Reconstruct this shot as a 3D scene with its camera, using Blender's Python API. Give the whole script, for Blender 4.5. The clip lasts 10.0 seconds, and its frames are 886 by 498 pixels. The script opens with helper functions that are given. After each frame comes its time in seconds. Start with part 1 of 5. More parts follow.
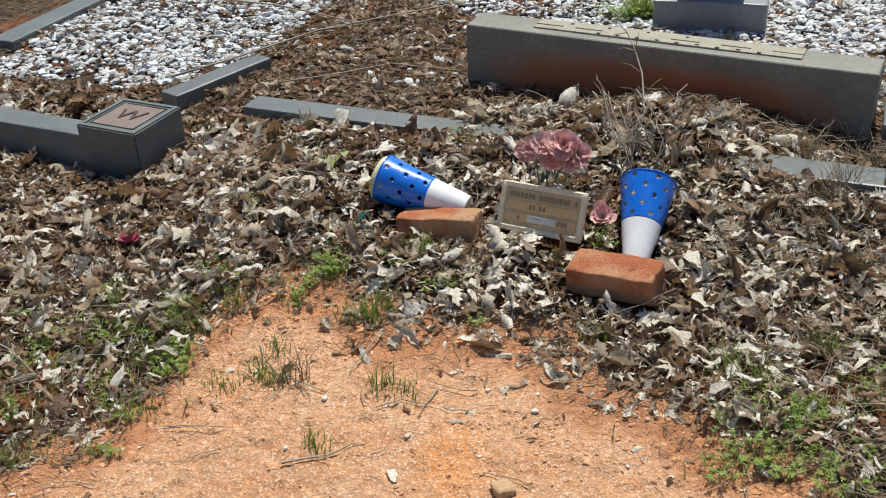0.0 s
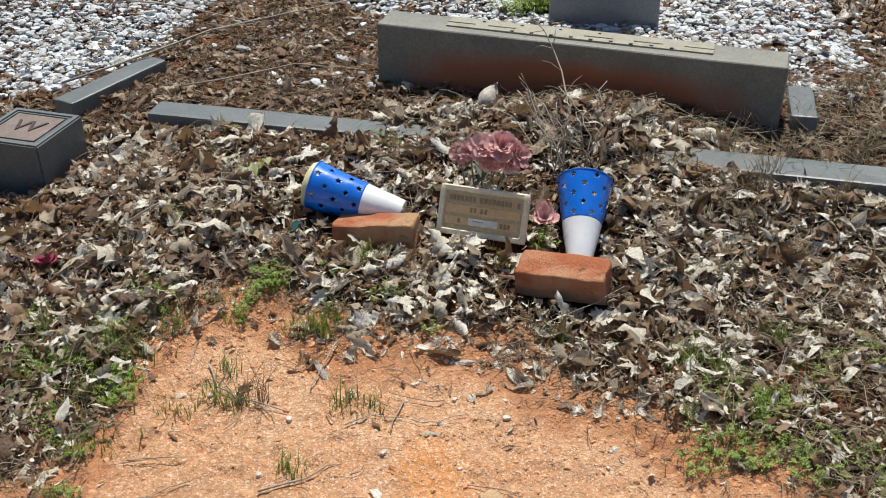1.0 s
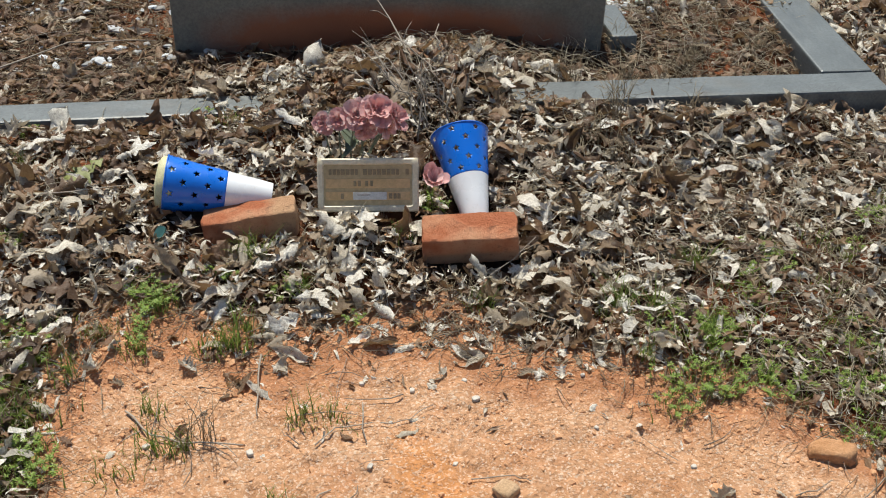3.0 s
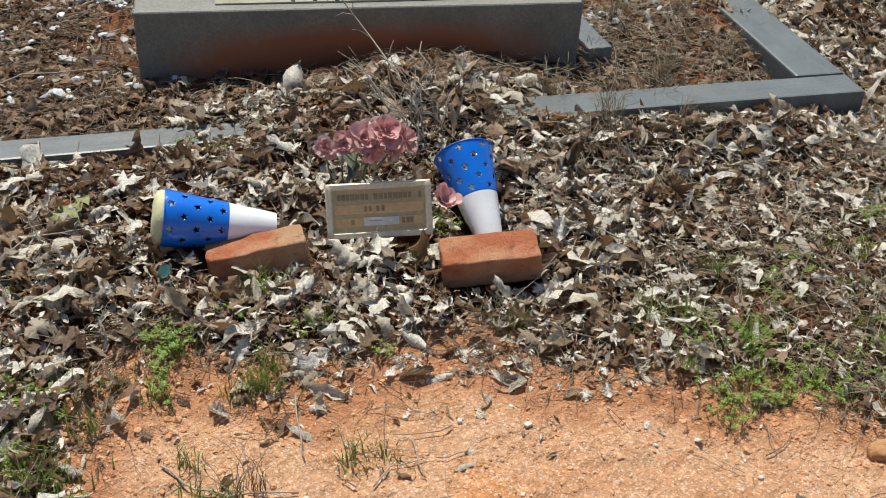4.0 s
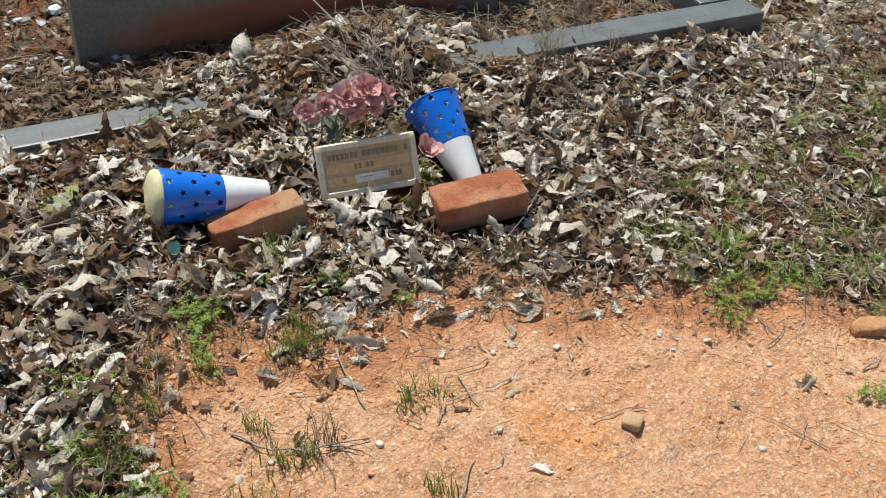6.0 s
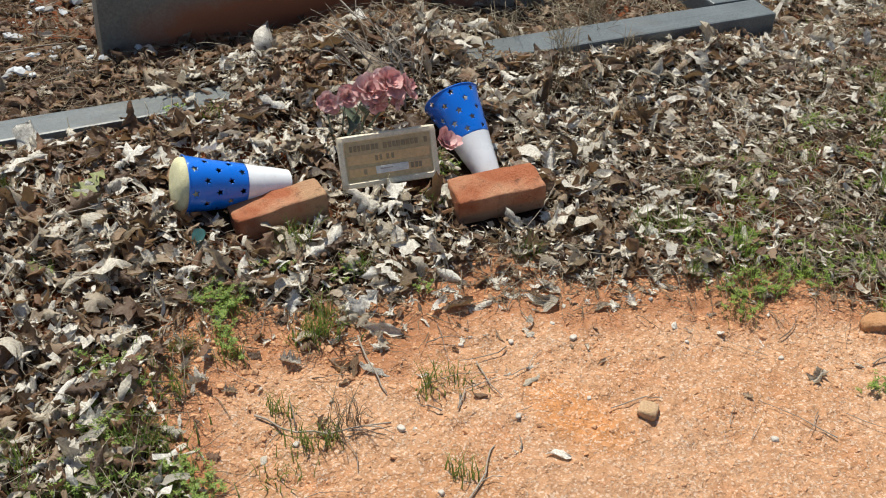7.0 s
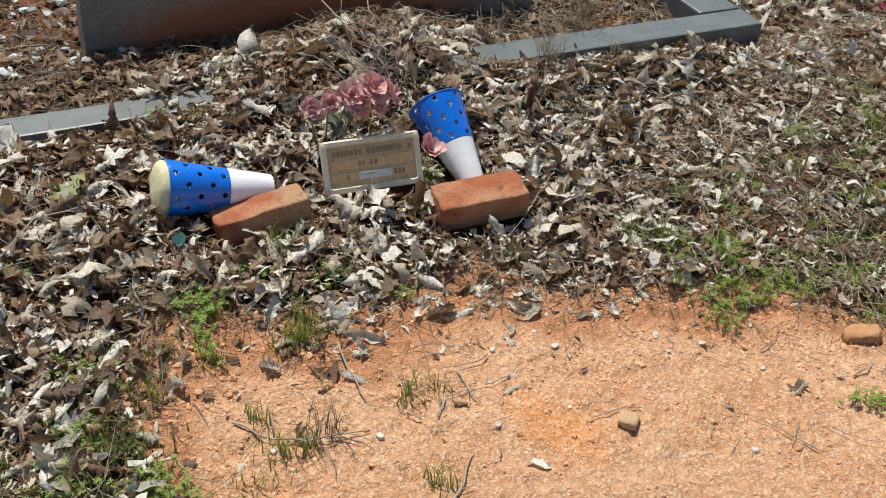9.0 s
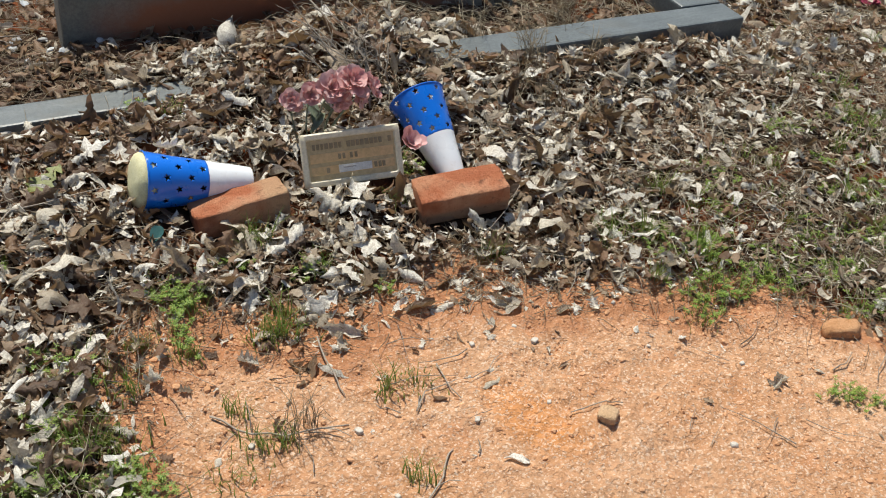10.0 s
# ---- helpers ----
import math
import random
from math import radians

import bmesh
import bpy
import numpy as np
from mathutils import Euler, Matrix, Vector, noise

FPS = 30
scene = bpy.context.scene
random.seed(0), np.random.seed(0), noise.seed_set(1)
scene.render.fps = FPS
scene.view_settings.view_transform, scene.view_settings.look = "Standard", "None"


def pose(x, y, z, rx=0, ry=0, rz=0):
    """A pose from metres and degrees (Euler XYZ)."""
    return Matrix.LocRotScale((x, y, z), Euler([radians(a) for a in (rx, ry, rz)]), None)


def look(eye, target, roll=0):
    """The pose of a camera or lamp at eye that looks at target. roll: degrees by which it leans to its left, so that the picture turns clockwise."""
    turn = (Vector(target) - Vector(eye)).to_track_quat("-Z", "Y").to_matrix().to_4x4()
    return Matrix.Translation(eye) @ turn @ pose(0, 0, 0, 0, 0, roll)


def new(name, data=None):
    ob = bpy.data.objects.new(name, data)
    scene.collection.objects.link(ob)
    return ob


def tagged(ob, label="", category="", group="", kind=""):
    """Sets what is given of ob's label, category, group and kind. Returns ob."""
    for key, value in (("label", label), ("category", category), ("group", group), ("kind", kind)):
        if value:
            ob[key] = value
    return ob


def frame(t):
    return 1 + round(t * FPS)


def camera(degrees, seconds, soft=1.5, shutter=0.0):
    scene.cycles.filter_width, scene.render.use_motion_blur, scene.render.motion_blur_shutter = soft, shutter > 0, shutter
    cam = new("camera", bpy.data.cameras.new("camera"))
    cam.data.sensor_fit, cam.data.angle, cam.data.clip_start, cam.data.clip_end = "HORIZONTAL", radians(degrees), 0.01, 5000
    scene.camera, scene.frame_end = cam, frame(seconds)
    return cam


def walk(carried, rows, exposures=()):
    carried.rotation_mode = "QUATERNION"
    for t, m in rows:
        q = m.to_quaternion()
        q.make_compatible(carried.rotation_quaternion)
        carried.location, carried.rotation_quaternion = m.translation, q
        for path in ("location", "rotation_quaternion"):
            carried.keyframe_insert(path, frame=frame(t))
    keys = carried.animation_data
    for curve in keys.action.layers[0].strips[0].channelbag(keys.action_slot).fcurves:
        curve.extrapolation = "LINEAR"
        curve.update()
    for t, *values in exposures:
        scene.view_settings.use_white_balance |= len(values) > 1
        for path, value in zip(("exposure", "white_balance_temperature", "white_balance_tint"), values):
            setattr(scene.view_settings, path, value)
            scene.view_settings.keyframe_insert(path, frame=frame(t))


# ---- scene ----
cam = camera(43.9, 10.0, 1.05)
PATH = [
    (0, (0.03, 0.003, 1.261), (-0.033, 1.734, 0.262), -3.1),
    (0.5, (-0.078, 0.039, 1.274), (-0.034, 1.779, 0.289), -3.1),
    (1, (-0.199, 0.068, 1.289), (0.036, 1.766, 0.259), -0.6),
    (1.5, (-0.38, 0.079, 1.322), (0.041, 1.709, 0.242), -1.6),
    (2, (-0.482, 0.165, 1.314), (0.027, 1.769, 0.233), -0.1),
    (2.5, (-0.538, 0.291, 1.304), (0.128, 1.832, 0.217), -0.6),
    (2.7, (-0.563, 0.329, 1.303), (0.156, 1.822, 0.182), 0.5),
    (3.8, (-0.782, 0.547, 1.288), (0.19, 1.869, 0.144), 1.3),
    (4, (-0.818, 0.589, 1.257), (0.183, 1.916, 0.145), 2.4),
    (4.5, (-0.893, 0.717, 1.291), (0.165, 1.94, 0.114), 3.3),
    (5, (-1.017, 0.796, 1.3), (0.135, 1.941, 0.134), 4.6),
    (5.5, (-1.134, 0.769, 1.277), (0.12, 1.831, 0.137), 2.1),
    (5.7, (-1.137, 0.758, 1.283), (0.095, 1.819, 0.119), 2.1),
    (6.8, (-1.202, 0.762, 1.3), (0.022, 1.826, 0.128), 3.3),
    (7, (-1.208, 0.764, 1.302), (0.02, 1.82, 0.129), 3.6),
    (7.5, (-1.207, 0.77, 1.307), (0.036, 1.809, 0.134), 4.3),
    (8, (-1.195, 0.766, 1.312), (0.061, 1.805, 0.153), 4.0),
    (8.5, (-1.191, 0.761, 1.306), (0.063, 1.808, 0.151), 4.0),
    (9, (-1.192, 0.762, 1.299), (0.054, 1.807, 0.135), 4.6),
    (9.5, (-1.183, 0.757, 1.296), (0.072, 1.778, 0.12), 4.9),
    (10, (-1.182, 0.763, 1.296), (0.08, 1.78, 0.123), 5.4),
]
walk(cam, [(t, look(eye, target, roll)) for t, eye, target, roll in PATH])

# ---------------------------------------------------------------- light
SUN_EL, SUN_AZ = 64.0, 16.0   # degrees; azimuth clockwise from +y
world = bpy.data.worlds.new("world")
scene.world = world
world.use_nodes = True
wn = world.node_tree.nodes
sky = wn.new("ShaderNodeTexSky")
sky.sky_type = "NISHITA"
sky.sun_disc = False
sky.sun_elevation, sky.sun_rotation = radians(SUN_EL), radians(SUN_AZ)
wn["Background"].inputs["Strength"].default_value = 0.085
world.node_tree.links.new(sky.outputs[0], wn["Background"].inputs["Color"])
sun = new("sun", bpy.data.lights.new("sun", "SUN"))
sun.data.energy, sun.data.angle, sun.data.color = 4.8, radians(0.55), (1.0, 0.965, 0.85)
sd = Vector((math.sin(radians(SUN_AZ)) * math.cos(radians(SUN_EL)), math.cos(radians(SUN_AZ)) * math.cos(radians(SUN_EL)), math.sin(radians(SUN_EL))))
sun.matrix_world = look(sd * 20, (0, 0, 0))
scene.view_settings.exposure = 0.19

# ---------------------------------------------------------------- materials


class Mat:
    """A node material with short helpers."""

    def __init__(self, name, rough=0.8, metal=0.0, spec=0.4):
        self.m = bpy.data.materials.new(name)
        self.m.use_nodes = True
        self.t = self.m.node_tree
        self.b = self.t.nodes["Principled BSDF"]
        self.b.inputs["Roughness"].default_value = rough
        self.b.inputs["Metallic"].default_value = metal
        self.b.inputs["Specular IOR Level"].default_value = spec
        self.coord = self.t.nodes.new("ShaderNodeTexCoord").outputs["Object"]

    def node(self, kind):
        return self.t.nodes.new(kind)

    def link(self, a, b):
        self.t.links.new(a, b)

    def noise(self, scale, detail=4, rough=0.6, coord=None):
        n = self.t.nodes.new("ShaderNodeTexNoise")
        n.inputs["Scale"].default_value = scale
        n.inputs["Detail"].default_value = detail
        n.inputs["Roughness"].default_value = rough
        self.link(coord or self.coord, n.inputs["Vector"])
        return n.outputs["Fac"]

    def voronoi(self, scale, feature="F1", coord=None):
        n = self.t.nodes.new("ShaderNodeTexVoronoi")
        n.feature = feature
        n.inputs["Scale"].default_value = scale
        self.link(coord or self.coord, n.inputs["Vector"])
        return n

    def ramp(self, fac, stops, mode="LINEAR"):
        n = self.t.nodes.new("ShaderNodeValToRGB")
        n.color_ramp.interpolation = mode
        e = n.color_ramp.elements
        while len(e) < len(stops):
            e.new(0.5)
        for el, (p, c) in zip(e, stops):
            el.position = p
            el.color = (*c, 1) if not isinstance(c, (int, float)) else (c, c, c, 1)
        self.link(fac, n.inputs["Fac"])
        return n.outputs["Color"]

    def mix(self, fac, a, b, mode="MIX"):
        n = self.t.nodes.new("ShaderNodeMix")
        n.data_type, n.blend_type = "RGBA", mode
        for value, socket, one in ((fac, n.inputs[0], True), (a, n.inputs[6], False), (b, n.inputs[7], False)):
            if hasattr(value, "links"):
                self.link(value, socket)
            elif isinstance(value, (int, float)):
                socket.default_value = value if one else (value, value, value, 1)
            else:
                socket.default_value = (*value, 1)
        return n.outputs[2]

    def color(self, c):
        if hasattr(c, "links"):
            self.link(c, self.b.inputs["Base Color"])
        else:
            self.b.inputs["Base Color"].default_value = (*c, 1)
        return self

    def rough(self, c):
        self.link(c, self.b.inputs["Roughness"])
        return self

    def bump(self, height, strength=0.4, distance=0.004):
        n = self.t.nodes.new("ShaderNodeBump")
        n.inputs["Strength"].default_value = strength
        n.inputs["Distance"].default_value = distance
        self.link(height, n.inputs["Height"])
        self.link(n.outputs[0], self.b.inputs["Normal"])
        return self

    def translucent(self, color, amount):
        tr = self.t.nodes.new("ShaderNodeBsdfTranslucent")
        if hasattr(color, "links"):
            self.link(color, tr.inputs["Color"])
        else:
            tr.inputs["Color"].default_value = (*color, 1)
        mx = self.t.nodes.new("ShaderNodeMixShader")
        mx.inputs[0].default_value = amount
        self.link(self.b.outputs[0], mx.inputs[1])
        self.link(tr.outputs[0], mx.inputs[2])
        self.link(mx.outputs[0], self.t.nodes["Material Output"].inputs["Surface"])
        return self

    def island(self):
        return self.t.nodes.new("ShaderNodeNewGeometry").outputs["Random Per Island"]

    def object_random(self):
        return self.t.nodes.new("ShaderNodeObjectInfo").outputs["Random"]

    def attribute(self, name):
        n = self.t.nodes.new("ShaderNodeAttribute")
        n.attribute_name = name
        return n.outputs["Fac"]


def mat_ground():
    k = Mat("red_clay_ground", 0.95, spec=0.12)
    clay = k.mix(k.ramp(k.noise(3.0, 5), [(0.35, 0.0), (0.68, 1.0)]), (0.575, 0.30, 0.15), (0.69, 0.42, 0.25))
    blot = k.ramp(k.noise(8, 4), [(0.54, 0.0), (0.70, 1.0)])
    clay = k.mix(k.mix(0.5, 0.0, blot), clay, (0.58, 0.235, 0.095))
    ochre = k.mix(0.8, k.attribute("ochre"), k.noise(22, 5, 0.7), "OVERLAY")
    clay = k.mix(k.ramp(ochre, [(0.25, 0.0), (0.8, 0.6)]), clay, (0.72, 0.29, 0.08))
    clay = k.mix(k.ramp(k.noise(60, 6, 0.7), [(0.3, 0.0), (0.75, 1.0)]), k.mix(0.35, clay, (0.28, 0.12, 0.06)), clay)
    # single grains, pale and dark
    grain = k.node("ShaderNodeSeparateColor")
    k.link(k.voronoi(300).outputs["Color"], grain.inputs[0])
    clay = k.mix(k.ramp(grain.outputs[0], [(0.66, 0.0), (0.95, 0.6)]), clay, (0.80, 0.64, 0.50))
    clay = k.mix(k.ramp(grain.outputs[1], [(0.82, 0.0), (0.97, 0.45)]), clay, (0.36, 0.165, 0.08))
    grit = k.voronoi(150).outputs["Distance"]
    clay = k.mix(k.ramp(grit, [(0.06, 0.5), (0.18, 0.0)]), clay, (0.72, 0.57, 0.45))
    # humus under the litter, its colour darkened further for shade in the leaf gaps
    humus = k.mix(k.ramp(k.noise(45, 6, 0.7), [(0.35, 0.0), (0.7, 1.0)]), (0.028, 0.017, 0.012), (0.115, 0.068, 0.042))
    humus = k.mix(k.ramp(k.noise(5, 3), [(0.50, 0.0), (0.64, 0.8)]), humus, (0.25, 0.078, 0.03))
    edge = k.mix(0.5, k.attribute("litter"), k.noise(26, 5, 0.7), "OVERLAY")
    rim = k.mix(0.6, k.attribute("rim"), k.noise(13, 5, 0.7), "OVERLAY")
    clay = k.mix(k.ramp(rim, [(0.2, 0.0), (0.75, 0.7)]), clay, (0.40, 0.165, 0.075))
    k.color(k.mix(k.ramp(edge, [(0.36, 0.0), (0.6, 1.0)]), clay, humus))
    pits = k.ramp(k.noise(70, 5, 0.65), [(0.36, 0.0), (0.52, 1.0)])
    h = k.mix(0.35, k.mix(0.5, k.noise(230, 6, 0.8), k.noise(30, 4)), pits)
    return k.bump(h, 0.9, 0.010).m


def mat_leaf(name, by_object=False, brown=False):
    k = Mat(name, 0.45, spec=0.5)
    r = k.object_random() if by_object else k.island()
    if brown:
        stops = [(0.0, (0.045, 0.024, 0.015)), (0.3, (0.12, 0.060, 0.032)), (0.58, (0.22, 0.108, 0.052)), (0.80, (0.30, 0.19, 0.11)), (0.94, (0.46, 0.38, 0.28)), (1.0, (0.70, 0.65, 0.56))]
    elif by_object:
        stops = [(0.0, (0.20, 0.12, 0.065)), (0.2, (0.36, 0.27, 0.18)), (0.45, (0.58, 0.50, 0.39)), (0.7, (0.78, 0.73, 0.62)), (1.0, (0.88, 0.85, 0.77))]
    else:
        stops = [(0.0, (0.045, 0.025, 0.016)), (0.12, (0.13, 0.07, 0.037)), (0.23, (0.28, 0.16, 0.082)), (0.33, (0.37, 0.285, 0.20)), (0.44, (0.58, 0.52, 0.41)), (0.60, (0.80, 0.75, 0.64)), (1.0, (0.90, 0.875, 0.80))]
    c = k.ramp(r, stops)
    spot = k.noise(75, 5, 0.7)
    c = k.mix(k.ramp(spot, [(0.28, 0.6), (0.48, 0.0)]), c, (0.20, 0.13, 0.08))
    vein = k.noise(260, 2)
    c = k.mix(k.ramp(vein, [(0.35, 0.42), (0.6, 0.0)]), c, (0.22, 0.15, 0.09))
    k.color(c)
    k.bump(k.mix(0.5, k.noise(110, 4), k.noise(330, 3)), 0.75, 0.006)
    return k.translucent(k.mix(0.35, c, (0.55, 0.36, 0.17)), 0.25).m


def mat_plain(name, a, b, scale, rough, spec=0.4, metal=0.0, bump=0.3, dist=0.002, random=None):
    k = Mat(name, rough, metal, spec)
    n = k.noise(scale, 5, 0.65)
    c = k.mix(k.ramp(n, [(0.3, 0.0), (0.7, 1.0)]), a, b)
    c = k.mix(k.ramp(k.noise(scale * 7, 4), [(0.35, 0.35), (0.6, 0.0)]), c, tuple(v * 0.55 for v in a))
    if random:
        r = k.island() if random == "island" else k.object_random()
        c = k.mix(k.ramp(r, [(0.0, 0.0), (1.0, 0.75)]), c, tuple(v * 0.45 for v in a))
    k.color(c)
    return k.bump(k.noise(scale * 4, 5, 0.7), bump, dist).m


def mat_concrete(name, a, b, stain):
    k = Mat(name, 0.42, spec=0.6)
    c = k.mix(k.ramp(k.noise(7, 6, 0.65), [(0.32, 0.0), (0.68, 1.0)]), a, b)
    c = k.mix(k.ramp(k.noise(130, 4, 0.7), [(0.35, 0.5), (0.6, 0.0)]), c, tuple(v * 0.5 for v in a))
    c = k.mix(k.ramp(k.noise(3.2, 4), [(0.55, 0.0), (0.72, 0.6)]), c, stain)
    k.color(c)
    return k.bump(k.mix(0.5, k.noise(190, 5, 0.7), k.noise(24, 4)), 0.45, 0.003).m


def mat_block():
    """Weathered concrete, with red clay splashed up from the soil on its lower part."""
    k = Mat("weathered_concrete_block", 0.55, spec=0.5)
    c = k.mix(k.ramp(k.noise(6, 6, 0.65), [(0.32, 0.0), (0.68, 1.0)]), (0.150, 0.146, 0.124), (0.248, 0.242, 0.205))
    c = k.mix(k.ramp(k.noise(150, 4, 0.7), [(0.35, 0.55), (0.6, 0.0)]), c, (0.09, 0.085, 0.08))
    sep = k.t.nodes.new("ShaderNodeSeparateXYZ")
    k.link(k.coord, sep.inputs[0])
    low = k.t.nodes.new("ShaderNodeMapRange")
    low.inputs["From Min"].default_value, low.inputs["From Max"].default_value = 0.30, 0.19
    k.link(sep.outputs["Z"], low.inputs["Value"])
    arch = k.t.nodes.new("ShaderNodeMapRange")   # strongest in the middle of the stone
    dx = k.t.nodes.new("ShaderNodeMath")
    dx.operation = "ABSOLUTE"
    k.link(sep.outputs["X"], dx.inputs[0])
    arch.inputs["From Min"].default_value, arch.inputs["From Max"].default_value = 0.56, 0.16
    k.link(dx.outputs[0], arch.inputs["Value"])
    f = k.mix(1.0, low.outputs[0], arch.outputs[0], "MULTIPLY")
    f = k.mix(0.6, f, k.noise(14, 5, 0.7), "OVERLAY")
    c = k.mix(k.ramp(f, [(0.12, 0.0), (0.5, 0.92)]), c, (0.30, 0.095, 0.04))
    k.color(c)
    return k.bump(k.mix(0.5, k.noise(210, 5, 0.7), k.noise(24, 4)), 0.5, 0.003).m


def mat_brick(name, pale_end):
    """Fired clay with soot, a crust of old mortar and fine pits."""
    k = Mat(name, 0.9, spec=0.2)
    c = k.mix(k.ramp(k.noise(13, 5, 0.6), [(0.3, 0.0), (0.7, 1.0)]), (0.38, 0.115, 0.052), (0.52, 0.205, 0.105))
    c = k.mix(k.ramp(k.noise(7, 4), [(0.46, 0.0), (0.66, 0.65)]), c, (0.60, 0.36, 0.22))
    sep = k.t.nodes.new("ShaderNodeSeparateXYZ")
    k.link(k.coord, sep.inputs[0])
    crust = k.t.nodes.new("ShaderNodeMapRange")
    if pale_end:                                   # mortar over one end
        crust.inputs["From Min"].default_value, crust.inputs["From Max"].default_value = -0.02, 0.08
        k.link(sep.outputs["X"], crust.inputs["Value"])
    else:                                          # grey mortar along the foot
        crust.inputs["From Min"].default_value, crust.inputs["From Max"].default_value = -0.018, -0.045
        k.link(sep.outputs["Z"], crust.inputs["Value"])
    f = k.mix(0.8, crust.outputs[0], k.noise(24, 5, 0.7), "OVERLAY")
    c = k.mix(k.ramp(f, [(0.45, 0.0), (0.8, 0.62)]), c, (0.52, 0.37, 0.22) if pale_end else (0.30, 0.22, 0.15))
    c = k.mix(k.ramp(k.noise(34, 5, 0.7), [(0.56, 0.0), (0.70, 0.7)]), c, (0.14, 0.075, 0.05))
    c = k.mix(k.ramp(k.noise(210, 3), [(0.28, 0.4), (0.42, 0.0)]), c, (0.18, 0.07, 0.035))
    k.color(c)
    return k.bump(k.mix(0.5, k.noise(110, 6, 0.8), k.noise(42, 5, 0.7)), 1.0, 0.014).m


def mat_gravel():
    k = Mat("white_marble_chips", 0.7, spec=0.35)
    c = k.ramp(k.island(), [(0.0, (0.22, 0.20, 0.18)), (0.22, (0.34, 0.34, 0.34)), (0.5, (0.50, 0.52, 0.54)), (1.0, (0.68, 0.71, 0.735))])
    c = k.mix(k.ramp(k.noise(120, 4), [(0.32, 0.5), (0.55, 0.0)]), c, (0.36, 0.34, 0.31))
    k.color(c)
    return k.bump(k.noise(260, 4), 0.3, 0.002).m


def mat_green(name, a, b, c):
    k = Mat(name, 0.5, spec=0.4)
    col = k.ramp(k.island(), [(0.0, a), (0.5, b), (1.0, c)])
    k.color(col)
    return k.translucent(col, 0.35).m


def mat_paint(name, c, wear):
    k = Mat(name, 0.33, spec=0.5)
    n = k.ramp(k.noise(38, 6, 0.7), [(0.60, 0.0), (0.78, 0.7)])
    col = k.mix(n, c, wear)
    col = k.mix(k.ramp(k.noise(9, 4), [(0.45, 0.0), (0.8, 0.05)]), col, (0.35, 0.27, 0.2))
    k.color(col)
    k.rough(k.ramp(k.noise(22, 4), [(0.3, 0.2), (0.7, 0.42)]))
    k.b.inputs["Coat Weight"].default_value = 0.5
    k.b.inputs["Coat Roughness"].default_value = 0.12
    return k.bump(k.noise(30, 3), 0.12, 0.003).m


GROUND = mat_ground()
LEAF = mat_leaf("dry_leaf_litter")
LEAF_BROWN = mat_leaf("brown_leaf_litter", brown=True)
LEAF_ONE = mat_leaf("dry_leaf", by_object=True)
STRAW = mat_plain("dry_grass_straw", (0.28, 0.215, 0.135), (0.43, 0.355, 0.24), 30, 0.8, random="island")
STRAW_PALE = mat_plain("pale_grass_straw", (0.42, 0.35, 0.24), (0.60, 0.53, 0.40), 30, 0.7, random="island")
TWIG = mat_plain("grey_twig_bark", (0.33, 0.27, 0.21), (0.54, 0.48, 0.40), 60, 0.9, random="island")
BLOCK = mat_block()
CURB = mat_concrete("grey_curb_stone", (0.095, 0.108, 0.110), (0.158, 0.178, 0.180), (0.12, 0.10, 0.07))
GRANITE = mat_concrete("blue_grey_granite", (0.19, 0.20, 0.22), (0.27, 0.28, 0.30), (0.17, 0.17, 0.18))
PANEL = mat_plain("rosy_inlay_stone", (0.15, 0.115, 0.10), (0.23, 0.18, 0.16), 24, 0.7)
LETTER = mat_plain("dark_letter_paint", (0.035, 0.02, 0.02), (0.07, 0.04, 0.04), 30, 0.7)
PLATE = mat_plain("tarnished_bronze_plate", (0.25, 0.23, 0.175), (0.36, 0.34, 0.275), 26, 0.6)
NOTCH = mat_plain("dark_notch", (0.025, 0.022, 0.02), (0.05, 0.04, 0.035), 60, 0.9)
BRICK = mat_brick("red_clay_brick", False)
BRICK_PALE = mat_brick("mortared_red_brick", True)
GRAVEL = mat_gravel()
GRASS = mat_green("green_grass_blade", (0.12, 0.19, 0.035), (0.19, 0.28, 0.05), (0.40, 0.38, 0.13))
WEED = mat_green("green_weed_leaf", (0.12, 0.19, 0.028), (0.20, 0.31, 0.045), (0.32, 0.40, 0.08))
BLUE = mat_paint("blue_enamel_paint", (0.0, 0.15, 0.68), (0.002, 0.085, 0.46))
WHITE = mat_paint("white_enamel_paint", (0.80, 0.82, 0.84), (0.60, 0.57, 0.52))
# inside of the cone vases: interior shade put into a near-black tin colour
TIN_SHADE = mat_plain("shade_dark_tin", (0.018, 0.02, 0.03), (0.04, 0.042, 0.05), 40, 0.6)
FOAM = mat_plain("pale_yellow_foam", (0.62, 0.58, 0.33), (0.72, 0.69, 0.46), 60, 0.95, bump=0.5)
FRAME_METAL = mat_plain("tan_painted_marker_frame", (0.68, 0.60, 0.43), (0.78, 0.70, 0.54), 24, 0.45)
CARD = mat_plain("brown_marker_card", (0.50, 0.375, 0.20), (0.60, 0.465, 0.27), 16, 0.75)
CARD_BAND = mat_plain("lighter_brown_band", (0.66, 0.44, 0.21), (0.74, 0.51, 0.27), 20, 0.7)
TYPE = mat_plain("raised_tan_type", (0.27, 0.20, 0.11), (0.34, 0.26, 0.16), 40, 0.6)
PAPER = mat_plain("faded_paper_slip", (0.62, 0.60, 0.55), (0.74, 0.72, 0.68), 30, 0.8, bump=0.1)
INK = mat_plain("faded_grey_ink", (0.30, 0.28, 0.27), (0.40, 0.38, 0.36), 40, 0.8, bump=0.1)
PETAL = Mat("dusty_pink_fabric", 0.75, spec=0.2)
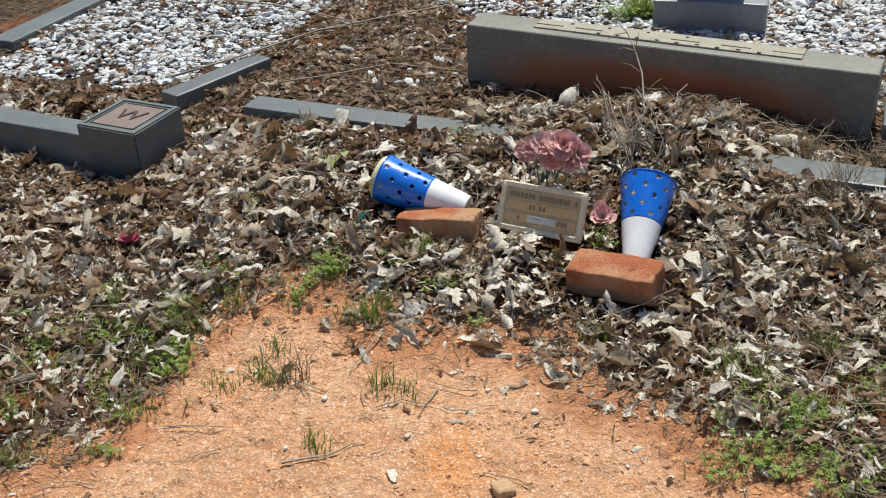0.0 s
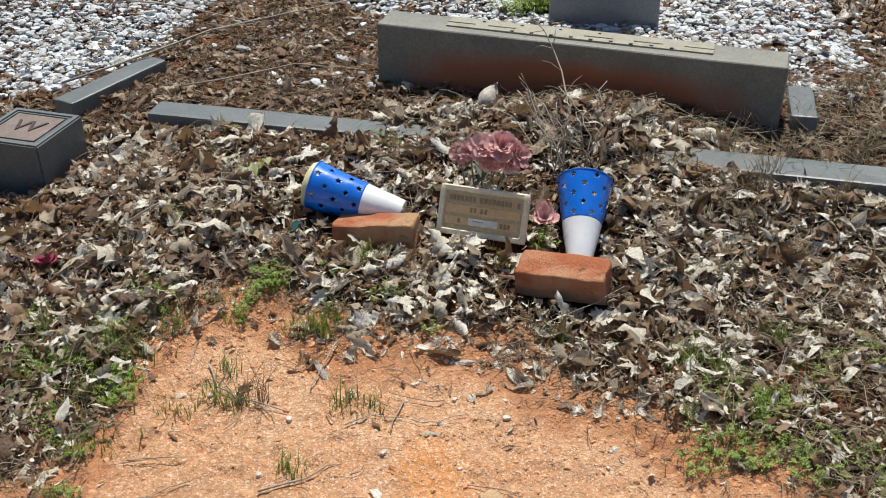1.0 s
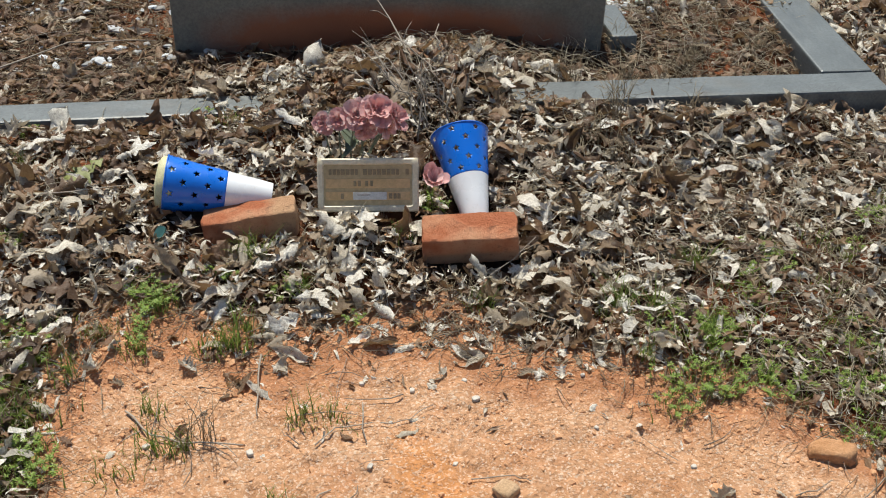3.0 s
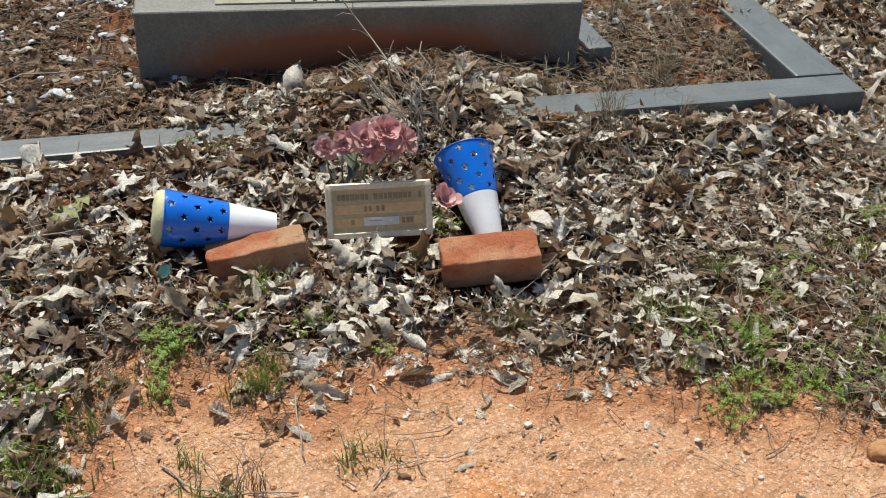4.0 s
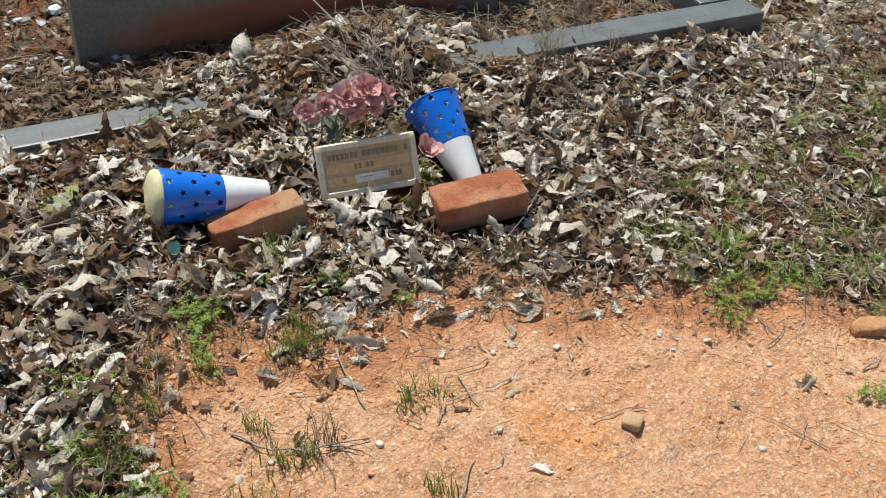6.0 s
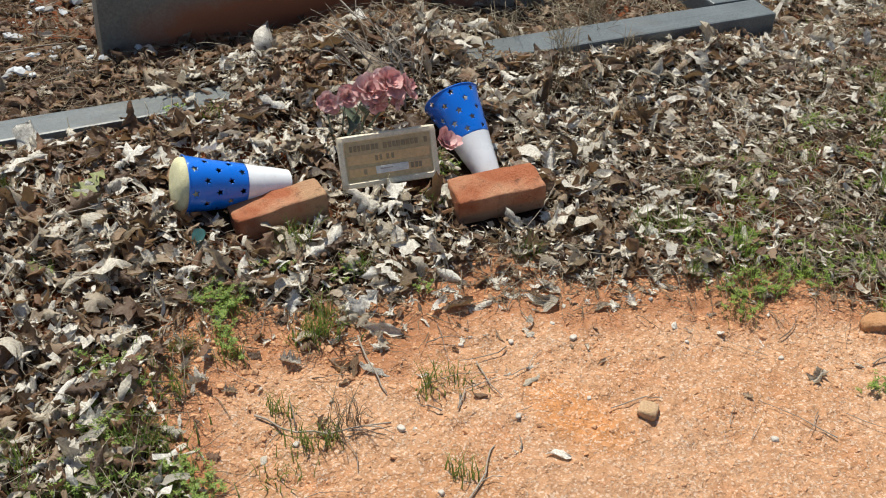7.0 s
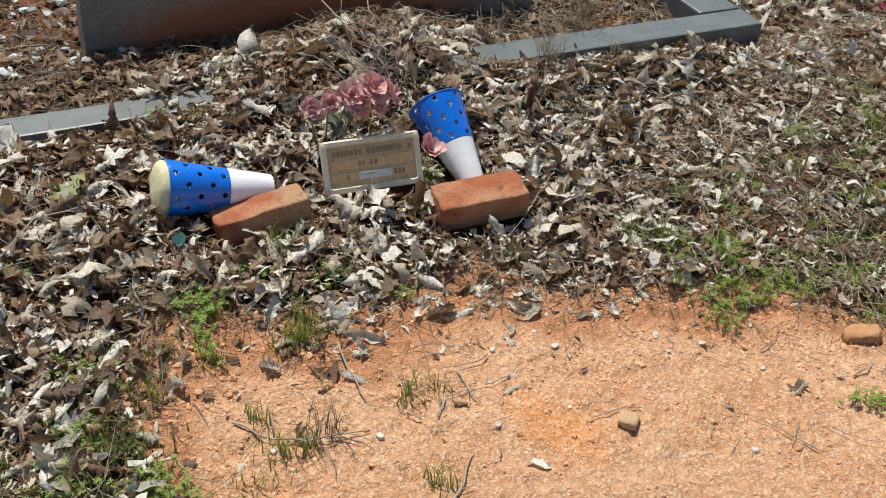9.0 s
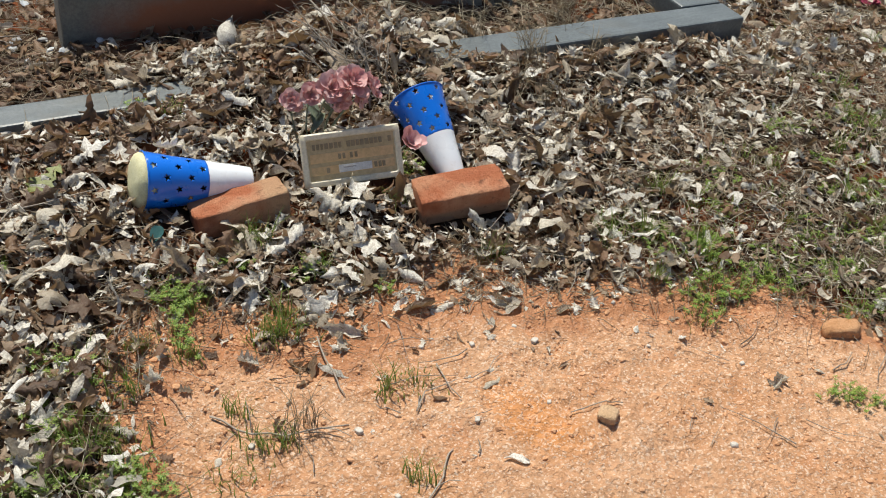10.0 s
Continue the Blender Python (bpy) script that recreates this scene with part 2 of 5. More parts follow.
_pc = PETAL.ramp(PETAL.island(), [(0.0, (0.66, 0.31, 0.30)), (0.5, (0.78, 0.46, 0.45)), (1.0, (0.86, 0.66, 0.64))])
_pc = PETAL.mix(PETAL.ramp(PETAL.noise(55, 4), [(0.4, 0.4), (0.6, 0.0)]), _pc, (0.50, 0.26, 0.24))
PETAL = PETAL.color(_pc).translucent(_pc, 0.3).m
STEM = mat_plain("faded_green_plastic_stem", (0.16, 0.19, 0.13), (0.25, 0.28, 0.20), 40, 0.6)
CRIMSON = mat_plain("crimson_fabric_petal", (0.28, 0.03, 0.07), (0.38, 0.06, 0.11), 40, 0.7)
OLIVE = mat_plain("olive_green_leaf", (0.16, 0.18, 0.05), (0.26, 0.27, 0.10), 30, 0.5)
TEAL = mat_plain("teal_fabric_leaf", (0.025, 0.09, 0.09), (0.05, 0.15, 0.14), 40, 0.6)
CLOD = mat_plain("clay_clod", (0.56, 0.29, 0.145), (0.69, 0.41, 0.24), 40, 0.95, spec=0.1)
STONE_TAN = mat_plain("tan_sandstone", (0.52, 0.33, 0.18), (0.64, 0.44, 0.27), 50, 0.9, bump=0.8, dist=0.006)
STONE_RED = mat_plain("orange_clay_stone", (0.46, 0.22, 0.09), (0.60, 0.34, 0.18), 40, 0.9, bump=0.8, dist=0.006)
PEBBLE = mat_plain("white_quartz_pebble", (0.50, 0.45, 0.38), (0.66, 0.61, 0.54), 60, 0.6, bump=0.15)

# ---------------------------------------------------------------- helpers
rng = np.random.default_rng(7)


def part(name, bm, material, parent=None, label="", smooth=False):
    """Links a bmesh as one mesh object, under a thing or a part."""
    me = bpy.data.meshes.new(name)
    bm.to_mesh(me)
    bm.free()
    me.materials.append(material)
    if smooth:
        me.shade_smooth()
    ob = new(name, me)
    if parent:
        ob.parent = parent
    if label:
        ob["label"] = label
    return ob


def mesh_of(name, verts, faces, material, smooth=True):
    me = bpy.data.meshes.new(name)
    me.from_pydata(verts, [], faces)
    me.materials.append(material)
    if smooth:
        me.shade_smooth()
    return me


def base(name, m, label, category, group="", kind=""):
    ob = new(name)
    ob.empty_display_size = 0.02
    ob.matrix_world = m
    return tagged(ob, label, category, group, kind)


def box(sx, sy, sz, at=(0, 0, 0), bevel=0.003, cuts=0, jitter=0.0, seg=2, seed=0):
    """A bevelled box centred on at, with worn edges where jitter is given."""
    bm = bmesh.new()
    bmesh.ops.create_cube(bm, size=1.0, matrix=Matrix.Translation(at) @ Matrix.Diagonal((sx, sy, sz, 1)))
    if bevel:
        bmesh.ops.bevel(bm, geom=bm.edges[:], offset=bevel, segments=seg, profile=0.6, affect="EDGES")
    if cuts:
        bmesh.ops.subdivide_edges(bm, edges=[e for e in bm.edges if e.calc_length() > 0.02], cuts=cuts, use_grid_fill=True)
    if jitter:
        for v in bm.verts:
            p = v.co * 38 + Vector((seed * 7.3, 0, 0))
            v.co += jitter * Vector((noise.noise(p), noise.noise(p + Vector((9, 3, 1))), noise.noise(p + Vector((2, 8, 5)))))
    return bm


def sstep(a):
    a = np.clip(a, 0, 1)
    return a * a * (3 - 2 * a)


def vnoise(x, y, s, seed=0):
    """Smooth value noise in the plane, -1 to 1, for arrays."""
    x, y = np.asarray(x) * s + seed * 17.13, np.asarray(y) * s - seed * 9.71
    xi, yi = np.floor(x), np.floor(y)
    fx, fy = sstep(x - xi), sstep(y - yi)

    def h(i, j):
        v = np.sin(i * 127.1 + j * 311.7 + seed * 74.7) * 43758.5453
        return 2 * (v - np.floor(v)) - 1
    return (h(xi, yi) * (1 - fx) + h(xi + 1, yi) * fx) * (1 - fy) + (h(xi, yi + 1) * (1 - fx) + h(xi + 1, yi + 1) * fx) * fy


# ---------------------------------------------------------------- ground
CURB_A, CURB_B = (-0.60, 2.797), (1.445, 1.927)   # front edge of the plot's curb
CURB_S = (CURB_B[1] - CURB_A[1]) / (CURB_B[0] - CURB_A[0])


def behind_curb(x, y):
    """Metres behind the line of the curb's front edge."""
    return (y - CURB_A[1] - CURB_S * (x - CURB_A[0])) * math.cos(math.atan(CURB_S))


def height(x, y):
    x, y = np.asarray(x, float), np.asarray(y, float)
    left = sstep((x + 1.0) / 0.7)
    h = 0.099 * sstep((y - 1.8) / 0.8) * (0.12 + 0.88 * left)
    h = h + 0.05 * np.exp(-((x - 0.35) ** 2 + (y - 2.3) ** 2) / 0.125)
    h = h + 0.058 * np.exp(-((x - 0.50) / 0.30) ** 2 - ((y - 2.53) / 0.15) ** 2)
    h = h + 0.020 * np.exp(-((x - 0.46) / 0.16) ** 2 - ((y - 2.40) / 0.10) ** 2)
    rise = 0.045 * sstep((x - 0.3) / 0.5) * sstep((y - 1.0) / 0.6) + 0.023 * sstep((x - 0.9) / 0.4)
    h = h + rise * sstep((3.4 - y) / 1.0) * (1 - 0.62 * sstep((behind_curb(x, y) + 0.01) / 0.08) * sstep((2.2 - x) / 0.5))
    h = h - 0.012 * sstep((y - 2.75) / 0.4) * left + 0.026 * np.exp(-((x - 0.1) / 0.25) ** 2 - ((y - 2.84) / 0.10) ** 2) + 0.07 * (1 - left) * sstep((y - 2.75) / 0.25)
    b = behind_curb(x, y)
    h = h + 0.030 * np.exp(-((b + 0.07) / 0.07) ** 2) * sstep((x - 0.6) / 0.2) * sstep((1.42 - x) / 0.25)
    h = h + 0.014 * np.exp(-((x - 0.16) ** 2 + (y - 2.06) ** 2) / 0.006)
    h = h - 0.042 * np.exp(-((x + 0.02) / 0.15) ** 2 - ((y - 2.225) / 0.09) ** 2)   # the hollow where brick and cone lie
    near = sstep((6 - np.hypot(x, y - 2)) / 3)
    h = h + near * (0.006 * vnoise(x, y, 5, 1) + 0.004 * vnoise(x, y, 14, 2) + 0.0030 * vnoise(x, y, 38, 3) + 0.0016 * vnoise(x, y, 64, 4))
    pit = np.maximum(0, vnoise(x, y, 30, 6) - 0.35) + 0.7 * np.maximum(0, vnoise(x, y, 55, 7) - 0.4)
    h = h - near * 0.017 * pit * sstep((2.3 - y) / 0.3) * sstep((y - 1.1) / 0.35)
    far = sstep((np.hypot(x, y) - 8) / 60)
    return h + far * 0.5 * vnoise(x, y, 0.03, 5)


BARE_X = [-3.0, -0.95, -0.65, -0.58, -0.52, -0.44, -0.34, -0.27, -0.19, -0.05, 0.08, 0.15, 0.28, 0.34, 0.40, 0.50, 0.57, 0.66, 0.95, 1.5]
BARE_Y = [0.2, 1.35, 1.58, 1.72, 1.90, 1.99, 2.04, 2.00, 1.86, 1.86, 1.83, 1.77, 1.67, 1.58, 1.50, 1.41, 1.28, 1.08, 0.6, 0.0]


def cover(x, y):
    """How far a place lies inside the littered ground, past the bare clay: metres, with a ragged edge."""
    return np.asarray(y) - np.interp(x, BARE_X, BARE_Y) + 0.05 * vnoise(x, y, 7, 11) + 0.03 * vnoise(x, y, 21, 12)


def inside(poly, x, y):
    x, y = np.asarray(x), np.asarray(y)
    hit = np.zeros(x.shape, bool)
    for (x0, y0), (x1, y1) in zip(poly, poly[1:] + poly[:1]):
        c = ((y0 > y) != (y1 > y)) & (x < (x1 - x0) * (y - y0) / (y1 - y0 + 1e-9) + x0)
        hit ^= c
    return hit


def axis(lo, hi, step, far):
    a = list(np.arange(lo, hi, step))
    up, down, d = [hi], [lo], step
    while up[-1] < far:
        d *= 1.35
        up.append(up[-1] + d)
        down.append(down[-1] - d)
    return np.array(down[:0:-1] + a + up)


def build_ground():
    xs, ys = axis(-1.7, 2.3, 0.0085, 700), axis(0.9, 3.7, 0.0085, 700)
    gx, gy = np.meshgrid(xs, ys)
    gz = height(gx, gy)
    co = np.stack([gx, gy, gz], -1).reshape(-1, 3)
    nx, ny = len(xs), len(ys)
    i = (np.arange(ny - 1)[:, None] * nx + np.arange(nx - 1)[None]).ravel()
    me = bpy.data.meshes.new("ground")
    me.from_pydata(co.tolist(), [], np.stack([i, i + 1, i + nx + 1, i + nx], -1).tolist())
    me.materials.append(GROUND)
    me.shade_smooth()
    lit = sstep(cover(co[:, 0], co[:, 1]) / 0.24 + 0.1)
    clay = np.exp(-((co[:, 0] - 0.5) / 0.22) ** 2 - ((co[:, 1] - 2.57) / 0.07) ** 2)
    lit = lit * (1 - clay)
    away = sstep((np.hypot(co[:, 0] - 0.3, co[:, 1] - 2.2) - 2.2) / 1.5)
    lit = lit * (1 - away) + away * (0.52 + 0.10 * vnoise(co[:, 0], co[:, 1], 0.3, 51))
    me.attributes.new("litter", "FLOAT", "POINT").data.foreach_set("value", lit.astype(np.float32))
    rim = np.exp(-((cover(co[:, 0], co[:, 1]) + 0.02) / 0.13) ** 2) * (1 - away)   # redder soil along the edge of the litter
    me.attributes.new("rim", "FLOAT", "POINT").data.foreach_set("value", rim.astype(np.float32))
    ochre = np.exp(-((co[:, 0] + 0.03) / 0.07) ** 2 - ((co[:, 1] - 1.46) / 0.13) ** 2)
    me.attributes.new("ochre", "FLOAT", "POINT").data.foreach_set("value", ochre.astype(np.float32))
    tagged(new("ground", me), "bare orange clay ground strewn with dead leaves", "ground", kind="structure")


build_ground()


# ---------------------------------------------------------------- stone work
def curb(a, b, width, depth, z0, z1, label, seed, bevel=0.006):
    """A curb stone whose front top edge runs from a to b."""
    a, b = Vector((*a, z0)), Vector((*b, z1))
    d = b - a
    yaw, pitch = math.atan2(d.y, d.x), math.asin((z1 - z0) / d.length)
    bm = box(d.length, width, depth, (d.length / 2, width / 2, -depth / 2), bevel, 6, 0.0012, seed=seed)
    ob = part("grave_curb", bm, CURB, smooth=False)
    ob.matrix_world = Matrix.Translation(a) @ Euler((0, -pitch, yaw)).to_matrix().to_4x4()
    return tagged(ob, label, "curb", "curbs round the graves")


curb((-0.60, 2.797), (0.36, 2.415), 0.086, 0.20, 0.121, 0.121, "grey stone grave curb half buried in dead leaves", 1)
curb((0.62, 2.275), (1.445, 1.927), 0.098, 0.20, 0.138, 0.139, "grey stone grave curb ending in an open corner", 2)
curb((1.490, 2.026), (1.82, 2.80), 0.130, 0.20, 0.137, 0.139, "grey side curb running back from the corner", 3)
curb((1.085, 2.64), (1.010, 2.44), 0.065, 0.20, 0.150, 0.155, "short grey curb stone beside the concrete block", 4)
curb((-1.75, 2.99), (-1.005, 2.645), 0.085, 0.18, 0.118, 0.122, "grey stone grave curb ending at the corner post", 5)
curb((-0.80, 2.885), (-0.575, 3.175), 0.072, 0.16, 0.124, 0.122, "narrow grey curb strip sunk among straw", 6)
curb((-1.47, 3.45), (-1.16, 4.25), 0.10, 0.16, 0.115, 0.11, "grey curb along the edge of the gravel", 7)


def concrete_block():
    yaw = math.atan2(2.455 - 2.905, 0.99 - 0.02)
    L, D, H = 1.069, 0.112, 0.36
    m = Matrix.Translation((0.02, 2.905, 0.301)) @ Euler((0, radians(0.8), yaw)).to_matrix().to_4x4() @ Matrix.Translation((L / 2, D / 2, 0))
    thing = base("grave_block", Matrix.Translation((0, 0, -0.01)) @ m, "long grey concrete grave block stained with red clay", "gravestone")
    bm = box(L, D, H, (0, 0, -H / 2), 0.007, 7, 0.0018, 3, seed=4)
    body = part("body", bm, BLOCK, thing)
    # material heights run from the stone's foot: shift the mesh so that z is height over the clay
    body.data.transform(Matrix.Translation((0, 0, 0.318)))
    body.location = (0, 0, -0.318)
    plate = part("plate", box(0.70, 0.070, 0.006, (0.0, 0.012, 0.0015), 0.0015, 3, 0.0012, seed=2), PLATE, thing, "tarnished bronze plate set on the top")
    for i in range(9):
        x = -0.15 + 0.052 * i
        nt = part("notch", box(0.010, 0.007, 0.0025, (0, 0, 0), 0.0008), NOTCH, plate)
        nt.location = (x - 0.02, -0.018 + 0.002 * math.sin(i * 3), 0.0050)
        if i % 2:
            nt2 = part("notch", box(0.008, 0.006, 0.0025, (0, 0, 0), 0.0008), NOTCH, plate)
            nt2.location = (x - 0.16, 0.030, 0.0050)
    for x in (-0.34, -0.22, 0.06, 0.2, 0.34):
        bar = part("ridge", box(0.075, 0.006, 0.003, (0, 0, 0), 0.001), PLATE, plate)
        bar.location = (x * 0.92, 0.004, 0.0055)


concrete_block()


def corner_post():
    thing = base("corner_post", pose(-0.877, 2.682, 0.157, 0, 0, -25), "square grey stone corner post with an inlaid letter panel", "grave marker")
    s = 0.193
    bm = bmesh.new()
    bmesh.ops.create_cube(bm, size=1.0, matrix=Matrix.Translation((0, 0, -0.11)) @ Matrix.Diagonal((s, s, 0.22, 1)))
    top = max(bm.faces, key=lambda f: f.calc_center_median().z)
    bmesh.ops.inset_region(bm, faces=[top], thickness=0.027, depth=0.0)
    top = max((f for f in bm.faces if f.normal.z > 0.9), key=lambda f: -abs(f.calc_center_median().x) - f.calc_area() * 0 if len(f.verts) == 4 and abs(f.calc_center_median().x) < 0.001 and abs(f.calc_center_median().y) < 0.001 else -9)
    ext = bmesh.ops.extrude_discrete_faces(bm, faces=[top])
    for v in ext["faces"][0].verts:
        v.co.z -= 0.006
    bmesh.ops.bevel(bm, geom=[e for e in bm.edges if e.calc_length() > 0.15], offset=0.004, segments=2, affect="EDGES")
    part("body", bm, CURB, thing)
    panel = part("panel", box(s - 0.058, s - 0.058, 0.006, (0, 0, -0.0045), 0.001, 4, 0.001), PANEL, thing, "rosy brown inlay panel")
    cu = bpy.data.curves.new("letter", "FONT")
    cu.body, cu.size, cu.extrude, cu.align_x, cu.align_y = "W", 0.080, 0.001, "CENTER", "CENTER"
    tmp = bpy.data.objects.new("letter_tmp", cu)
    me = bpy.data.meshes.new_from_object(tmp)
    bpy.data.objects.remove(tmp)
    me.materials.clear()
    me.materials.append(LETTER)
    let = new("letter", me)
    let.parent = panel
    let.location = (0.004, 0.0, 0.0)
    let["label"] = "dark letter W"


corner_post()


def headstone_base():
    thing = base("headstone", pose(0.80, 3.42, 0.085, 0, 0, -16), "blue-grey granite headstone standing in white gravel", "gravestone")
    part("base", box(0.345, 0.20, 0.12, (0, 0, 0.042), 0.006, 4, 0.002), GRANITE, thing)
    bm = bmesh.new()
    n, w, d, z0, z1 = 14, 0.20, 0.08, 0.100, 0.42
    ring = [(-w / 2, z0), (w / 2, z0)] + [(w / 2 * math.cos(math.pi * i / n), z1 + 0.06 * math.sin(math.pi * i / n)) for i in range(n + 1)]
    front = [bm.verts.new((x, -d / 2, z)) for x, z in ring]
    back = [bm.verts.new((x, d / 2, z)) for x, z in ring]
    bm.faces.new(front)
    bm.faces.new(back[::-1])
    for i in range(len(ring)):
        j = (i + 1) % len(ring)
        bm.faces.new((front[j], front[i], back[i], back[j]))
    part("tablet", bm, GRANITE, thing)


headstone_base()


# ---------------------------------------------------------------- bricks
def brick(m, sx, sy, sz, label, seed, material):
    bm = box(sx, sy, sz, (0, 0, -sz / 2), 0.0055, 7, 0.0030, 3, seed)
    for v in bm.verts:                       # knocked corners and a chipped edge
        q = noise.noise(v.co * 17 + Vector((seed * 3.1, 1, 4)))
        if abs(v.co.x) > sx * 0.43 and abs(v.co.y) > sy * 0.35:
            v.co *= 1 - 0.03 * max(0, q + 0.35)
        v.co.z += 0.0012 * noise.noise(v.co * 26 + Vector((seed, 0, 0)))
    ob = part("brick", bm, material, smooth=True)
    ob.data.set_sharp_from_angle(angle=radians(38))
    ob.matrix_world = m
    return tagged(ob, label, "brick", "bricks before the grave marker")


brick(pose(0.307, 1.934, 0.0955, 6.2, -4.5, -29), 0.190, 0.085, 0.062, "worn orange-red brick lying flat in dry leaves", 1, BRICK)
brick(pose(-0.0565, 2.1957, 0.0905, -6, -7.2, -20.8), 0.189, 0.074, 0.058, "worn red brick with a pale mortared end, beside a fallen cone", 2, BRICK_PALE)


# ---------------------------------------------------------------- cone vases
def star_cone(rim, foot, r0, r1, split, foam, label):
    """A tapered tin grave vase lying over: its blue half is pierced with stars, its narrow half is white."""
    rim, foot = Vector(rim), Vector(foot)
    ax = (rim - foot).normalized()
    m = Matrix.Translation(foot) @ ax.to_track_quat("Z", "Y").to_matrix().to_4x4()
    L = (rim - foot).length
    thing = base("cone_vase", m, label, "vase", "star-pierced cone vases")

    def at(u, z):
        r = r0 + (r1 - r0) * z / L
        return Vector((r * math.cos(u), r * math.sin(u), z))

    def tiles(nu, rows, z0, z1):
        bm = bmesh.new()
        edge = [(-1 + 0.4 * k, -1) for k in range(5)] + [(1, -1 + 0.4 * k) for k in range(5)] + [(1 - 0.4 * k, 1) for k in range(5)] + [(-1, 1 - 0.4 * k) for k in range(5)]
        edge.sort(key=lambda q: math.atan2(q[1], q[0]))
        star = []
        cor = [(0.0080 * (1 if k % 2 == 0 else 0.42), math.pi / 2 + k * math.pi / 5) for k in range(10)]
        for k in range(10):
            (ra, ta), (rb, tb) = cor[k], cor[(k + 1) % 10]
            pa, pb = (ra * math.cos(ta), ra * math.sin(ta)), (rb * math.cos(tb), rb * math.sin(tb))
            star += [pa, ((pa[0] + pb[0]) / 2, (pa[1] + pb[1]) / 2)]
        star.sort(key=lambda q: math.atan2(q[1], q[0]))
        for j in range(rows):
            for i in range(nu):
                du, dz = math.pi / nu, (z1 - z0) / rows / 2
                um, zm = (2 * i + 1) * du, z0 + (2 * j + 1) * dz
                rr = at(um, zm).to_2d().length
                big = [(p * du, q * dz) for p, q in edge]
                pierced = (i + j) % 2 == 0
                small = [(p / rr, q) for p, q in star] if pierced else [(0.25 * p, 0.25 * q) for p, q in big]
                loops = [[bm.verts.new(at(um + a[0] + (b[0] - a[0]) * f, zm + a[1] + (b[1] - a[1]) * f)) for a, b in zip(big, small)] for f in (0, 0.35, 0.7, 1)]
                for lo, hi in zip(loops, loops[1:]):
                    for k in range(20):
                        n = (k + 1) % 20
                        bm.faces.new((lo[k], lo[n], hi[n], hi[k]))
                if not pierced:
                    bm.faces.new(loops[-1])
        bmesh.ops.remove_doubles(bm, verts=bm.verts[:], dist=0.0002)
        for v in bm.verts:                   # small dents
            v.co += 0.0012 * noise.noise(v.co * 22) * Vector((v.co.x, v.co.y, 0)).normalized()
        return bm

    def plain(za, zb):
        """A thin-walled band of the cone between two heights."""
        bm = bmesh.new()
        n, prof = 48, [(za, 0.0)] + [(za + (zb - za) * k / 8, 0.0) for k in range(1, 9)] + [(zb, -0.0009), (za, -0.0009)]
        rows = []
        for z, off in prof:
            row = []
            for i in range(n):
                v = at(2 * math.pi * i / n, z)
                d = Vector((v.x, v.y, 0)).normalized()
                row.append(bm.verts.new(v + d * (off + 0.0012 * noise.noise(v * 22))))
            rows.append(row)
        for p, q in zip(rows, rows[1:] + rows[:1]):
            for i in range(n):
                bm.faces.new((p[i], p[(i + 1) % n], q[(i + 1) % n], q[i]))
        return bm

    up = part("star_band", tiles(14, 5, L * split, L), BLUE, thing, "blue tin pierced with stars", True)
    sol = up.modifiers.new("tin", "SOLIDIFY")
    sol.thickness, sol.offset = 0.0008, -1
    # inner faces get the darkened tin, so the star holes look unlit
    up.data.materials.append(TIN_SHADE)
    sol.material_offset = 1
    part("white_band", plain(0, L * split), WHITE, thing, "white painted lower part", True).data.set_sharp_from_angle(angle=radians(40))
    bm = bmesh.new()
    ring(bm, r1 + 0.0004, 0.0016, L, 40)
    part("rolled_rim", bm, BLUE, thing, "rolled blue rim", True)
    bm = bmesh.new()
    bmesh.ops.create_cone(bm, cap_ends=True, segments=28, radius1=r0 * 0.9, radius2=r0 * 0.98, depth=0.004, matrix=Matrix.Translation((0, 0, 0.003)))
    part("bottom", bm, WHITE, thing)
    if foam:                                 # a plug that bulges out of the mouth
        bm = bmesh.new()
        rows = []
        for fr, z in ((0.90, -0.020), (0.955, -0.004), (0.955, 0.006), (0.90, 0.0135), (0.74, 0.018), (0.45, 0.0205), (0.15, 0.021)):
            rows.append([bm.verts.new((r1 * fr * math.cos(2 * math.pi * i / 32), r1 * fr * math.sin(2 * math.pi * i / 32), L + z)) for i in range(32)])
        for p, q in zip(rows, rows[1:]):
            for i in range(32):
                bm.faces.new((p[i], p[(i + 1) % 32], q[(i + 1) % 32], q[i]))
        bm.faces.new(rows[-1])
        bm.faces.new(rows[0][::-1])
        for v in bm.verts:
            v.co += 0.0022 * noise.noise_vector(v.co * 60)
        part("foam_plug", bm, FOAM, thing, "pale yellow foam plug", True)


def ring(bm, R, r, z, n, k=6):
    vs = [[bm.verts.new(((R + r * math.cos(2 * math.pi * j / k)) * math.cos(2 * math.pi * i / n), (R + r * math.cos(2 * math.pi * j / k)) * math.sin(2 * math.pi * i / n), z + r * math.sin(2 * math.pi * j / k))) for j in range(k)] for i in range(n)]
    for i in range(n):
        for j in range(k):
            bm.faces.new((vs[i][j], vs[(i + 1) % n][j], vs[(i + 1) % n][(j + 1) % k], vs[i][(j + 1) % k]))


star_cone((0.4080, 2.1580, 0.1610), (0.3593, 1.9949, 0.0574), 0.0266, 0.0610, 0.4645, False, "blue and white star-pierced cone vase leaning behind a brick")
star_cone((-0.1821, 2.3267, 0.1150), (0.0107, 2.2409, 0.0756), 0.0288, 0.0587, 0.4326, True, "blue and white star-pierced cone vase lying on dead leaves")


